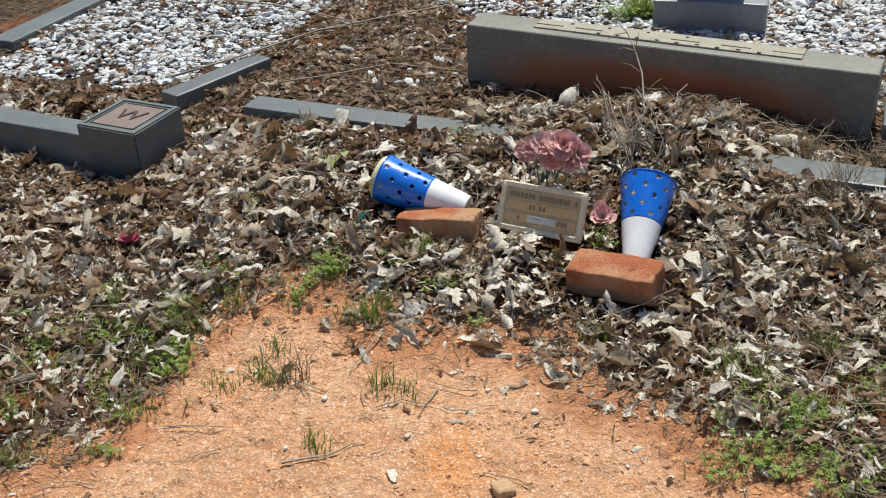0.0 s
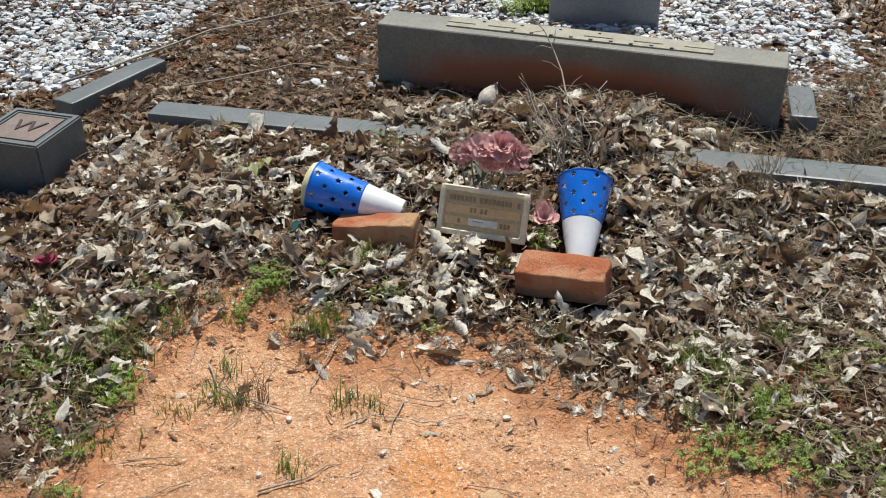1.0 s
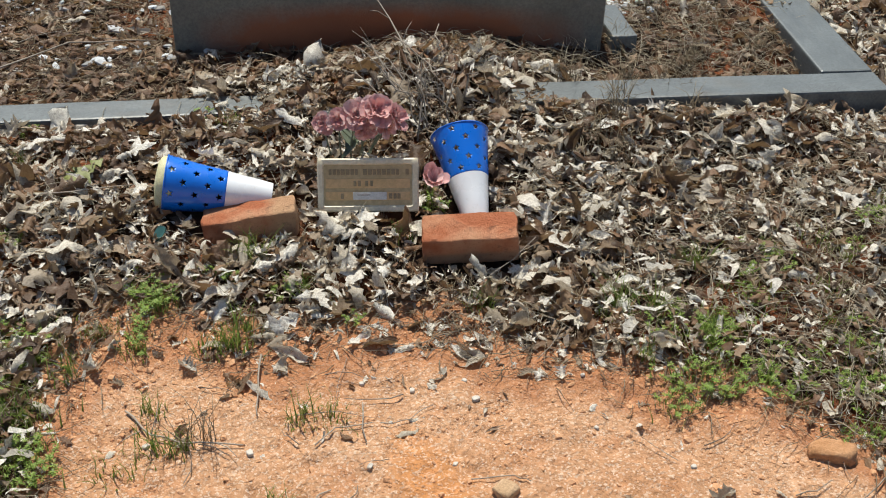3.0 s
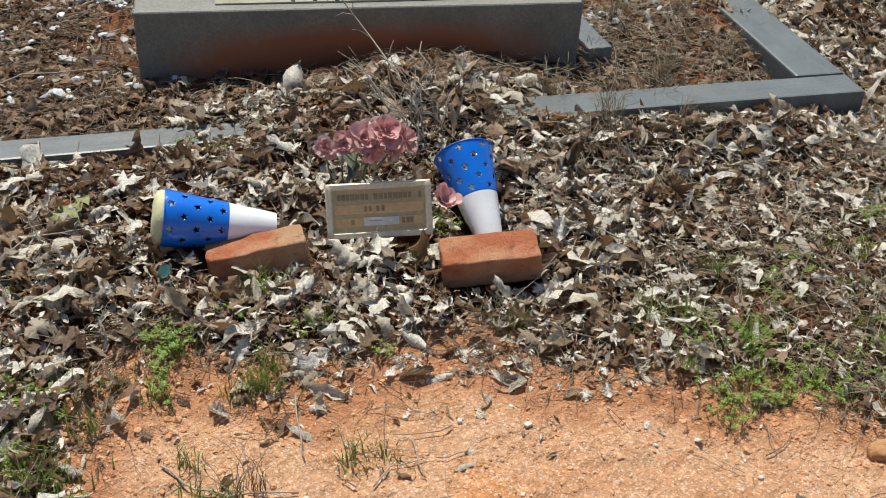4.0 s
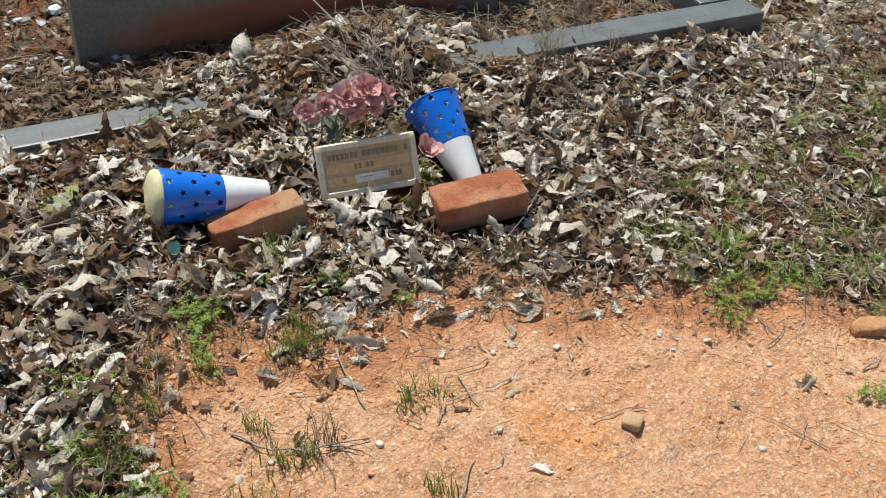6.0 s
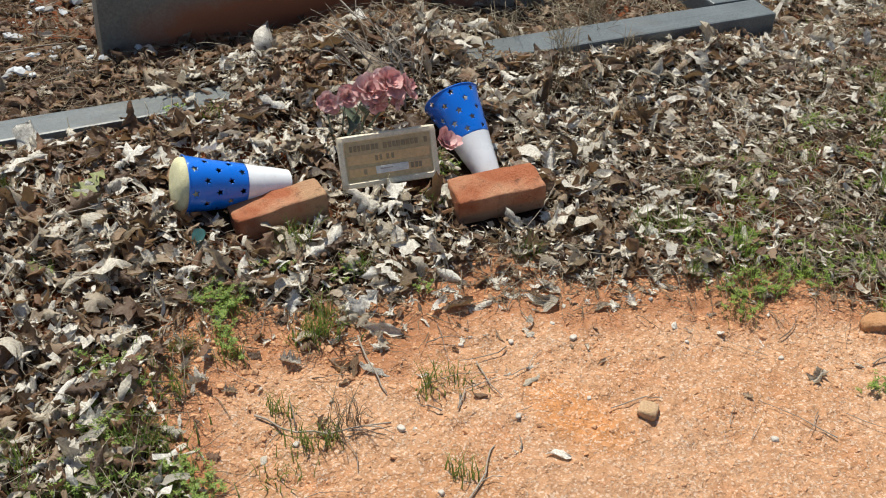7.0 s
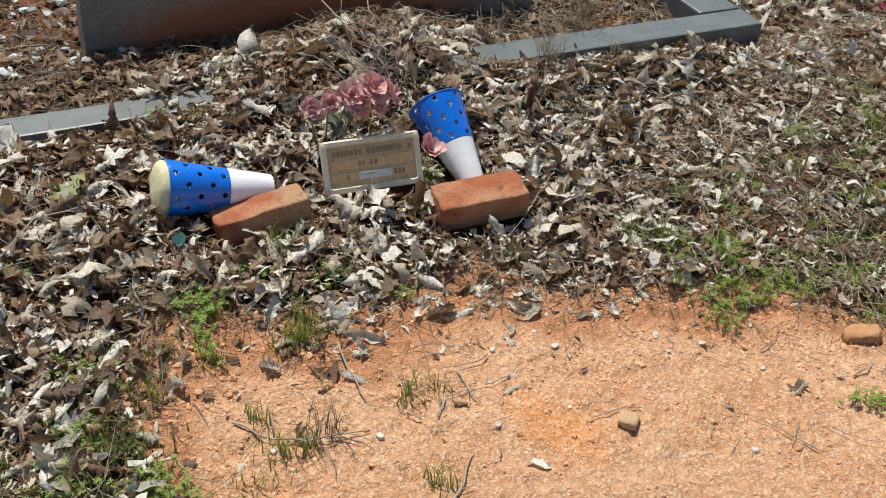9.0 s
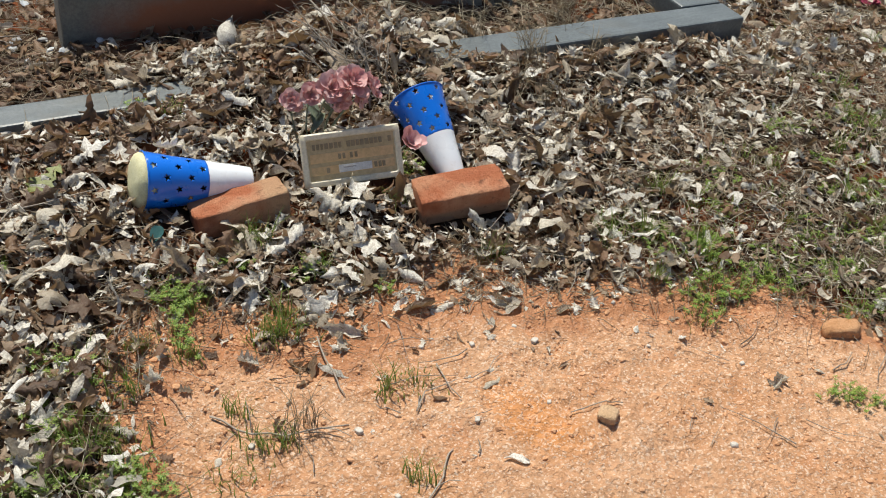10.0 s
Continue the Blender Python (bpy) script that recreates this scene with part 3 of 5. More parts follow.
# ---------------------------------------------------------------- grave marker
def grave_marker():
    c = Vector((0.1709, 2.1108, 0.1311))
    m = Matrix.Translation(c) @ Euler((radians(63.6), radians(-3.1), radians(-31.3)), "XYZ").to_matrix().to_4x4()
    thing = base("grave_marker", m, "small tan funeral marker plate on a stake", "grave marker")
    w, h = 0.205, 0.108
    part("back_plate", box(w, h, 0.005, (0, 0, -0.003), 0.002), FRAME_METAL, thing)
    bm = bmesh.new()

    def loop(hw, hh, rad, z):
        pts = []
        for cx, cy, a0 in ((hw - rad, hh - rad, 0), (-hw + rad, hh - rad, 90), (-hw + rad, -hh + rad, 180), (hw - rad, -hh + rad, 270)):
            for k in range(6):
                a = radians(a0 + 18 * k)
                pts.append(bm.verts.new((cx + rad * math.cos(a), cy + rad * math.sin(a), z)))
        return pts
    loops = [loop(w / 2, h / 2, 0.009, -0.006), loop(w / 2, h / 2, 0.009, 0.002), loop(w / 2 - 0.0025, h / 2 - 0.0025, 0.008, 0.0045), loop(w / 2 - 0.0105, h / 2 - 0.0105, 0.005, 0.0045), loop(w / 2 - 0.0135, h / 2 - 0.0135, 0.004, 0.0004)]
    for a, b in zip(loops, loops[1:]):
        for i in range(len(a)):
            j = (i + 1) % len(a)
            bm.faces.new((a[i], a[j], b[j], b[i]))
    part("frame", bm, FRAME_METAL, thing, "raised tan rim", True).data.set_sharp_from_angle(angle=radians(40))
    card = part("card", box(w - 0.026, h - 0.026, 0.002, (0, 0, 0.0006), 0.0006), CARD, thing, "brown lettering panel")
    for y, hh in ((0.0035, 0.019), (-0.022, 0.017)):
        part("band", box(w - 0.034, hh, 0.0012, (0, y, 0.0022), 0.0005), CARD_BAND, card)
    # raised type that cannot be read: plain bars
    r = random.Random(4)
    x = -0.079
    while x < 0.078:
        bw = r.uniform(0.005, 0.008)
        if r.random() < 0.86:
            part("type_bar", box(bw, 0.0115, 0.0014, (x + bw / 2, 0.0265, 0.0023), 0.0004), TYPE, card)
        x += bw + 0.0025
    for x in (-0.026, -0.017, -0.002, 0.008):
        part("type_bar", box(0.0055, 0.011, 0.0014, (x, 0.0035, 0.0036), 0.0004), TYPE, card)
    for x in (-0.052, 0.046, 0.055, 0.063):
        part("type_bar", box(0.006, 0.011, 0.0014, (x, -0.022, 0.0036), 0.0004), TYPE, card)
    slip = part("paper_slip", box(0.068, 0.0155, 0.0008, (0.004, -0.0215, 0.0042), 0.0002), PAPER, thing, "faded white paper slip")
    part("type_bar", box(0.026, 0.0025, 0.0005, (-0.008, -0.0195, 0.0048), 0.0001), INK, slip)
    part("stake", box(0.015, 0.12, 0.004, (-0.006, -0.104, -0.006), 0.001), FRAME_METAL, thing)
    part("clip", box(0.030, 0.020, 0.004, (-0.006, -0.045, -0.0075), 0.001), FRAME_METAL, thing)


grave_marker()


# ---------------------------------------------------------------- artificial flowers
def tube(bm, pts, r0, r1, k=5):
    rings = []
    for i, p in enumerate(pts):
        d = (pts[min(i + 1, len(pts) - 1)] - pts[max(i - 1, 0)]).normalized()
        q = d.to_track_quat("Z", "Y")
        r = r0 + (r1 - r0) * i / (len(pts) - 1)
        rings.append([bm.verts.new(p + q @ Vector((r * math.cos(2 * math.pi * j / k), r * math.sin(2 * math.pi * j / k), 0))) for j in range(k)])
    for a, b in zip(rings, rings[1:]):
        for j in range(k):
            bm.faces.new((a[j], a[(j + 1) % k], b[(j + 1) % k], b[j]))
    bm.faces.new(rings[0][::-1])
    bm.faces.new(rings[-1])


def petal(bm, m, length, width, cup, r):
    """One thin ruffled petal, standing out from the origin along its own x axis."""
    nu, nv = 6, 5
    grid = []
    ph = r.uniform(0, 6)
    for i in range(nu + 1):
        s = i / nu
        w = width * (0.25 + 0.75 * math.sin(min(1, s * 1.15) * math.pi * 0.62)) * (1 if s < 0.95 else 0.75)
        row = []
        for j in range(nv):
            t = (j / (nv - 1) - 0.5) * 2
            z = cup * length * (s ** 1.5) - 0.25 * cup * length * (s ** 4) + width * 0.28 * t * t * (1 - 0.6 * s) + 0.10 * width * s * math.sin(t * 5 + ph)
            row.append(bm.verts.new(m @ Vector((length * s * (1 - 0.10 * t * t), w * t / 2, z))))
        grid.append(row)
    for i in range(nu):
        for j in range(nv - 1):
            bm.faces.new((grid[i][j], grid[i + 1][j], grid[i + 1][j + 1], grid[i][j + 1]))


def blossom(name, at, size, face, parent, seed, layers=((7, 1.0, 0.25), (6, 0.78, 0.7), (5, 0.55, 1.2), (4, 0.34, 2.0))):
    r = random.Random(seed)
    bm = bmesh.new()
    q = Vector(face).normalized().to_track_quat("Z", "Y").to_matrix().to_4x4()
    for n, s, cup in layers:
        a0 = r.uniform(0, 6)
        for k in range(n):
            a = a0 + 2 * math.pi * k / n + r.uniform(-0.25, 0.25)
            m = q @ Matrix.Rotation(a, 4, "Z") @ Matrix.Rotation(r.uniform(-0.25, 0.25), 4, "Y")
            petal(bm, m, size * s * r.uniform(0.85, 1.12), size * s * 0.95, cup * r.uniform(0.75, 1.2), r)
    ob = part(name, bm, PETAL, parent, "", True)
    ob.location = at
    return ob


def flower_bunch():
    thing = base("artificial_flowers", pose(0.205, 2.235, 0.075), "faded pink fabric flowers on wire stems behind the marker", "artificial flowers")
    o = Vector((0.205, 2.235, 0.075))
    heads = [((0.142, 2.262, 0.204), 0.025, (-0.5, -0.6, 0.5)), ((0.164, 2.226, 0.226), 0.027, (-0.4, -0.7, 0.5)), ((0.188, 2.192, 0.246), 0.034, (-0.2, -0.7, 0.7)), ((0.222, 2.168, 0.258), 0.041, (0.1, -0.6, 0.8)), ((0.252, 2.150, 0.246), 0.031, (0.6, -0.6, 0.5)), ((0.236, 2.160, 0.226), 0.026, (0.3, -0.8, -0.1)), ((0.198, 2.178, 0.224), 0.028, (-0.1, -0.9, -0.2))]
    for i, (p, s, fc) in enumerate(heads):
        blossom("blossom", Vector(p) - o, s, fc, thing, 20 + i)
        bm = bmesh.new()
        a, b = Vector((0.01 * (i - 3), 0.004 * i, -0.03)), Vector(p) - o
        tube(bm, [a.lerp(b, t) + Vector((0, 0.02 * math.sin(t * 3.1), 0)) for t in (0, 0.25, 0.5, 0.75, 1)], 0.0022, 0.0018)
        part("stem", bm, STEM, thing)
    for i in range(7):
        bm = bmesh.new()
        r = random.Random(50 + i)
        petal(bm, Matrix.Rotation(i * 0.9, 4, "Z") @ Matrix.Rotation(-0.5, 4, "Y"), 0.05, 0.02, 0.4, r)
        lf = part("leaf", bm, STEM, thing, "", True)
        lf.location = (0.012 * (i - 3), -0.005, 0.055 + 0.009 * i)
    thing2 = base("artificial_flower", pose(0.298, 2.071, 0.124), "single faded pink fabric rose fallen beside the marker", "artificial flowers")
    blossom("blossom", (0, 0, 0.004), 0.030, (-0.1, -0.5, 0.9), thing2, 71, ((6, 1.0, 0.9), (5, 0.8, 1.4), (4, 0.5, 2.0)))
    bm = bmesh.new()
    tube(bm, [Vector((0.002, 0.01, 0.0)), Vector((0.01, 0.03, -0.03)), Vector((0.02, 0.07, -0.055))], 0.002, 0.0018)
    part("stem", bm, STEM, thing2)


flower_bunch()


def loose_petals(at, material, label, n, size, seed):
    r = random.Random(seed)
    bm = bmesh.new()
    for k in range(n):
        m = Matrix.Rotation(k * 2.1 + r.uniform(0, 1), 4, "Z") @ Matrix.Rotation(r.uniform(-0.6, 0.1), 4, "Y")
        petal(bm, m, size, size * 0.9, r.uniform(0.1, 0.8), r)
    ob = part("fabric_petals", bm, material, None, "", True)
    ob.location = (at[0], at[1], float(height(at[0], at[1])) + 0.018)
    tagged(ob, label, "artificial flower")


loose_petals((-0.775, 2.205), CRIMSON, "crimson fabric petals lying in the leaves", 6, 0.028, 3)
loose_petals((-0.245, 2.21), TEAL, "teal fabric leaf lying in the litter", 1, 0.034, 4)
loose_petals((1.99, 1.80), CRIMSON, "red fabric petals far off in the leaves", 7, 0.035, 5)


# ---------------------------------------------------------------- leaf litter
def leaf_shape(r, kind):
    """A dry curled leaf about one unit long, as vertices and quads: lobed oak, whole narrow, or a torn crumpled piece."""
    lobed, torn = kind == "lobed", kind == "torn"
    n = 11 if lobed else 7
    bend, fold, twist = r.uniform(-1.0, 1.0), r.uniform(-0.6, 0.9), r.uniform(-1.4, 1.4)
    wide = r.uniform(0.22, 0.36) if lobed else r.uniform(0.18, 0.34) if torn else r.uniform(0.08, 0.24)
    roll = r.uniform(-1.2, 1.5)
    crumple = 0.075 if torn else 0.042
    verts, faces = [], []
    for i in range(n):
        s = i / (n - 1)
        w = wide * math.sin(math.pi * min(1, 0.05 + s ** 0.85 * 0.95)) ** (0.4 if torn else 0.75)
        w += 0.008 if i in (0, n - 1) else 0
        if lobed:
            w *= (1.25 * r.uniform(0.7, 1.2), 0.42)[i % 2] if 0 < i < n - 1 else 0.5
        x, z = s - 0.5, 0.32 * bend * (s - 0.5) ** 2 * 2 + 0.05 * math.sin(7 * s + roll * 3)
        tw = twist * (s - 0.5)
        for t in (-1, -0.5, 0, 0.5, 1):
            ang = fold * abs(t) + roll * t * t * 0.45
            yy, zz = w * t * math.cos(ang * 0.8), w * abs(t) * math.sin(ang) + 0.02 * math.sin(9 * s + 4 * t)
            fwd = 0.06 * abs(t) if lobed and i % 2 else 0.0
            if abs(t) == 1:
                yy *= r.uniform(0.45, 1.25) if torn else r.uniform(0.68, 1.22)
            zz += r.uniform(-1, 1) * crumple
            fwd += r.uniform(-1, 1) * (0.05 if torn else 0.02)
            verts.append((x + fwd, yy * math.cos(tw) - zz * math.sin(tw), z + yy * math.sin(tw) + zz * math.cos(tw)))
    for i in range(n - 1):
        for j in range(4):
            a = 5 * i + j
            faces.append((a, a + 1, a + 6, a + 5))
    return np.array(verts), np.array(faces)


_r = random.Random(11)
SHAPES = [leaf_shape(_r, ("lobed", "torn", "whole", "lobed", "whole")[i % 5]) for i in range(64)]



def scrap_shape(r):
    """A small torn scrap: two rows of quads with a ragged outline."""
    wide, bow = r.uniform(0.06, 0.30), r.uniform(-0.5, 0.5)
    verts = [(i / 3 - 0.5 + r.uniform(-0.08, 0.08), (j - 1) * wide * r.uniform(0.5, 1.2), bow * (i / 3 - 0.5) ** 2 * 3 + r.uniform(-0.09, 0.09)) for i in range(4) for j in range(3)]
    return np.array(verts), np.array([(3 * i + j, 3 * i + j + 1, 3 * i + j + 4, 3 * i + j + 3) for i in range(3) for j in range(2)])


SCRAPS = [scrap_shape(_r) for _ in range(40)]


def turns(yaw, tilt, way, flip):
    """Rotation matrices for many leaves: spun by yaw, then tilted towards way."""
    cy, sy = np.cos(yaw), np.sin(yaw)
    z0, o1 = np.zeros_like(yaw), np.ones_like(yaw)
    rz = np.stack([cy, -sy, z0, sy, cy, z0, z0, z0, o1], -1).reshape(-1, 3, 3)
    rz[:, :, 1] *= flip[:, None]
    rz[:, :, 2] *= flip[:, None]
    ax, ay = -np.sin(way), np.cos(way)
    c, s = np.cos(tilt), np.sin(tilt)
    k = 1 - c
    ro = np.stack([c + ax * ax * k, ax * ay * k, ay * s, ax * ay * k, c + ay * ay * k, -ax * s, -ay * s, ax * s, c], -1).reshape(-1, 3, 3)
    return ro @ rz


def scatter(name, px, py, lift, size, tilt_sd, material, label, category, kind="stuff", shapes=SHAPES):
    """Many leaves in one mesh, lying on the ground at px, py."""
    n = len(px)
    pick = rng.integers(0, len(shapes), n)
    yaw, way = rng.uniform(0, 6.283, n), rng.uniform(0, 6.283, n)
    tilt = np.clip(np.abs(rng.normal(0, tilt_sd, n)), 0, 1.35)
    rot = turns(yaw, tilt, way, np.where(rng.random(n) < 0.5, 1.0, -1.0))
    z = height(px, py) + lift
    av, af, off = [], [], 0
    for k, (v, f) in enumerate(shapes):
        idx = np.nonzero(pick == k)[0]
        if not len(idx):
            continue
        p = np.einsum("nij,vj->nvi", rot[idx], v) * size[idx, None, None]
        low = p[:, :, 2].min(1)
        p[:, :, 2] -= np.minimum(low, 0)[:, None] * 0.45
        p += np.stack([px[idx], py[idx], z[idx]], -1)[:, None]
        av.append(p.reshape(-1, 3))
        af.append((f[None] + (off + np.arange(len(idx)) * len(v))[:, None, None]).reshape(-1, 4))
        off += p.shape[0] * p.shape[1]
    co, fa = np.concatenate(av), np.concatenate(af)
    me = bpy.data.meshes.new(name)
    me.vertices.add(len(co))
    me.vertices.foreach_set("co", co.astype(np.float32).ravel())
    me.loops.add(fa.size)
    me.loops.foreach_set("vertex_index", fa.astype(np.int32).ravel())
    me.polygons.add(len(fa))
    me.polygons.foreach_set("loop_start", (np.arange(len(fa)) * 4).astype(np.int32))
    me.update(calc_edges=True)
    me.validate()
    me.materials.append(material)
    me.shade_smooth()
    return tagged(new(name, me), label, category, kind=kind)


GRAVEL_A = [(-1.52, 3.24), (-0.98, 3.05), (-0.80, 3.12), (-0.62, 3.38), (-0.44, 3.8), (-0.1, 4.9), (-1.0, 5.0)]
GRAVEL_B = [(-0.10, 3.75), (0.08, 3.53), (0.27, 3.35), (0.52, 2.98), (1.0, 2.57), (1.16, 2.66), (1.40, 2.84), (1.6, 3.2), (2.0, 4.9), (0.3, 4.9), (-0.1, 4.2)]


def solid(x, y, pad=0.0):
    """Where bricks, posts and blocks stand."""
    c, s = math.cos(radians(-24.9)), math.sin(radians(-24.9))
    u, v = (x - 0.02) * c + (y - 2.905) * s, -(x - 0.02) * s + (y - 2.905) * c
    hit = (u > -pad) & (u < 1.069 + pad) & (v > -pad * 0.4) & (v < 0.112 + pad)
    hit |= (np.hypot(x + 0.877, y - 2.682) < 0.115 + pad)
    for bx, by, a, sx, sy in ((0.307, 1.934, -29, 0.189, 0.085), (-0.0565, 2.196, -20.8, 0.188, 0.073), (0.166, 2.09, -31, 0.17, 0.02), (-0.10, 2.29, -24, 0.21, 0.075), (0.385, 2.08, 73.5, 0.17, 0.075)):
        c, s = math.cos(radians(a)), math.sin(radians(a))
        u, v = (x - bx) * c + (y - by) * s, -(x - bx) * s + (y - by) * c
        hit |= (np.abs(u) < sx / 2 + pad) & (np.abs(v) < sy / 2 + pad)
    return hit


def on_curb(x, y):
    d = behind_curb(x, y)
    main = (d > -0.012) & (d < 0.085) & (x > -0.6) & (x < 1.47) & ~((x > 0.13) & (x < 0.73))
    c, s = math.cos(radians(66.3)), math.sin(radians(66.3))
    u, v = (x - 1.490) * c + (y - 2.026) * s, -(x - 1.490) * s + (y - 2.026) * c
    side = (u > -0.1) & (u < 0.8) & (v > -0.01) & (v < 0.11)
    c, s = math.cos(radians(-24.8)), math.sin(radians(-24.8))
    u, v = (x + 1.005) * c + (y - 2.645) * s, -(x + 1.005) * s + (y - 2.645) * c
    far = (u > -0.8) & (u < 0.0) & (v > -0.015) & (v < 0.08)
    return main | side | far


def litter():
    n = 84000
    x, y = rng.uniform(-1.9, 2.8, n), rng.uniform(0.9, 4.4, n)
    reach = np.hypot((x - 0.35) / 2.35, (y - 2.3) / 2.0) + 0.08 * vnoise(x, y, 4, 41)
    ok = rng.random(n) < sstep((1.02 - reach) / 0.2)
    x, y = x[ok], y[ok]
    n = len(x)
    d, b = cover(x, y), behind_curb(x, y)
    thick = np.maximum(sstep(d / 0.17), 0.16 * sstep((d + 0.13) / 0.14))
    thick = thick * np.where(x < -0.5, 0.22 + 0.78 * sstep((y - 1.8) / 0.35), 1.0)
    right = sstep((x - 0.30) / 0.3) * sstep((1.82 - y) / 0.25)
    thick = thick * (1 - 0.78 * right)
    patch = 0.62 + 0.38 * sstep(vnoise(x, y, 4, 21) + 0.6)
    clay = np.exp(-((x - 0.5) / 0.20) ** 2 - ((y - 2.56) / 0.05) ** 2)
    block = solid(x, y, 0.012) | (on_curb(x, y) & (rng.random(n) < 0.965))
    stone_bed = inside(GRAVEL_A, x, y) | inside(GRAVEL_B, x, y)
    front = (b < 0.0) | ((x > 0.0) & (x < 0.9) & (b < 0.18)) | (x > 1.55)
    keep = (rng.random(n) < thick * patch * 0.92 * (1 - 0.8 * clay)) & ~block & front
    fx, fy = x[keep], y[keep]
    # share of brown leaves; its rise to the left paints in partial shade
    brown = rng.random(len(fx)) < 0.10 + 0.30 * vnoise(fx, fy, 5, 61) + 0.20 * vnoise(fx, fy, 13, 62) + 0.16 * sstep((0.1 - fx) / 0.4) + 0.25 * sstep((fx - 1.0) / 0.4) + 0.25 * sstep((fy - 2.3) / 0.2)
    bx, by = fx[brown], fy[brown]
    scatter("weathered_shade_litter", bx, by, rng.uniform(0.0, 0.022, len(bx)), np.clip(rng.lognormal(math.log(0.038), 0.45, len(bx)), 0.012, 0.09), 0.6, LEAF_BROWN, "dark brown weathered oak leaves in the litter, more at the left for shade", "leaf litter")
    fx, fy = fx[~brown], fy[~brown]
    size = np.clip(rng.lognormal(math.log(0.034), 0.50, len(fx)), 0.010, 0.095) * (1 - 0.3 * sstep((fx - 0.4) / 0.25) * sstep((1.95 - fy) / 0.2))
    scatter("leaf_litter", fx, fy, rng.uniform(-0.004, 0.024, len(fx)) * sstep(cover(fx, fy) / 0.2 + 0.3), size, 0.62, LEAF, "thick litter of curled pale dry oak leaves", "leaf litter")
    keep = (rng.random(n) < 0.55 * patch) & ~block & ~front & ~stone_bed
    fx, fy = x[keep], y[keep]
    size = np.clip(rng.lognormal(math.log(0.034), 0.34, len(fx)), 0.014, 0.07)
    scatter("brown_leaf_litter", fx, fy, rng.uniform(-0.003, 0.010, len(fx)), size, 0.38, LEAF_BROWN, "matted brown leaf litter and straw", "leaf litter")
    # torn scraps between the leaves, pale and brown, thickest where the straw is
    m = 34000
    px, py = rng.uniform(-1.3, 1.9, m), rng.uniform(1.05, 2.75, m)
    pd = cover(px, py)
    far = sstep((1.02 - np.hypot((px - 0.35) / 2.35, (py - 2.3) / 2.0)) / 0.2)
    ok = (rng.random(m) < 0.75 * sstep((pd + 0.06) / 0.16) * far) & ~solid(px, py, 0.012) & ~on_curb(px, py) & (behind_curb(px, py) < 0)
    px, py = px[ok], py[ok]
    pale = rng.random(len(px)) < 0.55 - 0.2 * sstep((px - 1.0) / 0.4)
    for sel, name, material, label in ((pale, "pale_leaf_scraps", LEAF, "pale torn leaf scraps between the leaves"), (~pale, "brown_leaf_scraps", LEAF_BROWN, "brown torn leaf scraps between the leaves")):
        qx, qy = px[sel], py[sel]
        scatter(name, qx, qy, rng.uniform(0.0, 0.024, len(qx)) * sstep(cover(qx, qy) / 0.15 + 0.2), np.clip(rng.lognormal(math.log(0.017), 0.45, len(qx)), 0.006, 0.04), 0.6, material, label, "leaf litter", shapes=SCRAPS)
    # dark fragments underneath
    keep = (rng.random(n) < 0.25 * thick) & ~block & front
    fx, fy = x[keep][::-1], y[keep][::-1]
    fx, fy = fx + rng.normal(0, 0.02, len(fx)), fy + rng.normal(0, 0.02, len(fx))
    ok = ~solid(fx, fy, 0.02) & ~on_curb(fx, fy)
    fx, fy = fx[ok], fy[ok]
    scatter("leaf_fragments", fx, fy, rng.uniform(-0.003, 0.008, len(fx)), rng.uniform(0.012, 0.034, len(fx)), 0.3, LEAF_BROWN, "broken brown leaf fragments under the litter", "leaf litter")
    m = 5200
    x, y = rng.uniform(-1.0, 0.9, m), rng.uniform(1.0, 2.05, m)
    d = cover(x, y)
    ok = (d < 0.12) & (rng.random(m) < np.clip(0.55 * np.exp(np.minimum(d, 0) / 0.10) + 0.006, 0, 1) * np.where(x < 0.15, 1.0, 0.6)) & ~solid(x, y, 0.02)
    x, y = x[ok], y[ok]
    scatter("leaf_scraps", x, y, rng.uniform(-0.002, 0.003, len(x)), np.clip(rng.lognormal(math.log(0.014), 0.5, len(x)), 0.006, 0.045), 0.25, LEAF, "small dry leaf scraps strewn over the clay", "leaf litter")
    # few leaves over gravel
    m = 1500
    x, y = rng.uniform(-1.5, 1.9, m), rng.uniform(2.7, 4.4, m)
    ok = (inside(GRAVEL_A, x, y) | inside(GRAVEL_B, x, y)) & ~solid(x, y, 0.03)
    x, y = x[ok], y[ok]
    scatter("leaves_on_gravel", x, y, rng.uniform(0.018, 0.026, len(x)), rng.uniform(0.018, 0.042, len(x)), 0.3, LEAF_BROWN, "scattered brown leaves on white gravel", "leaf litter")


litter()


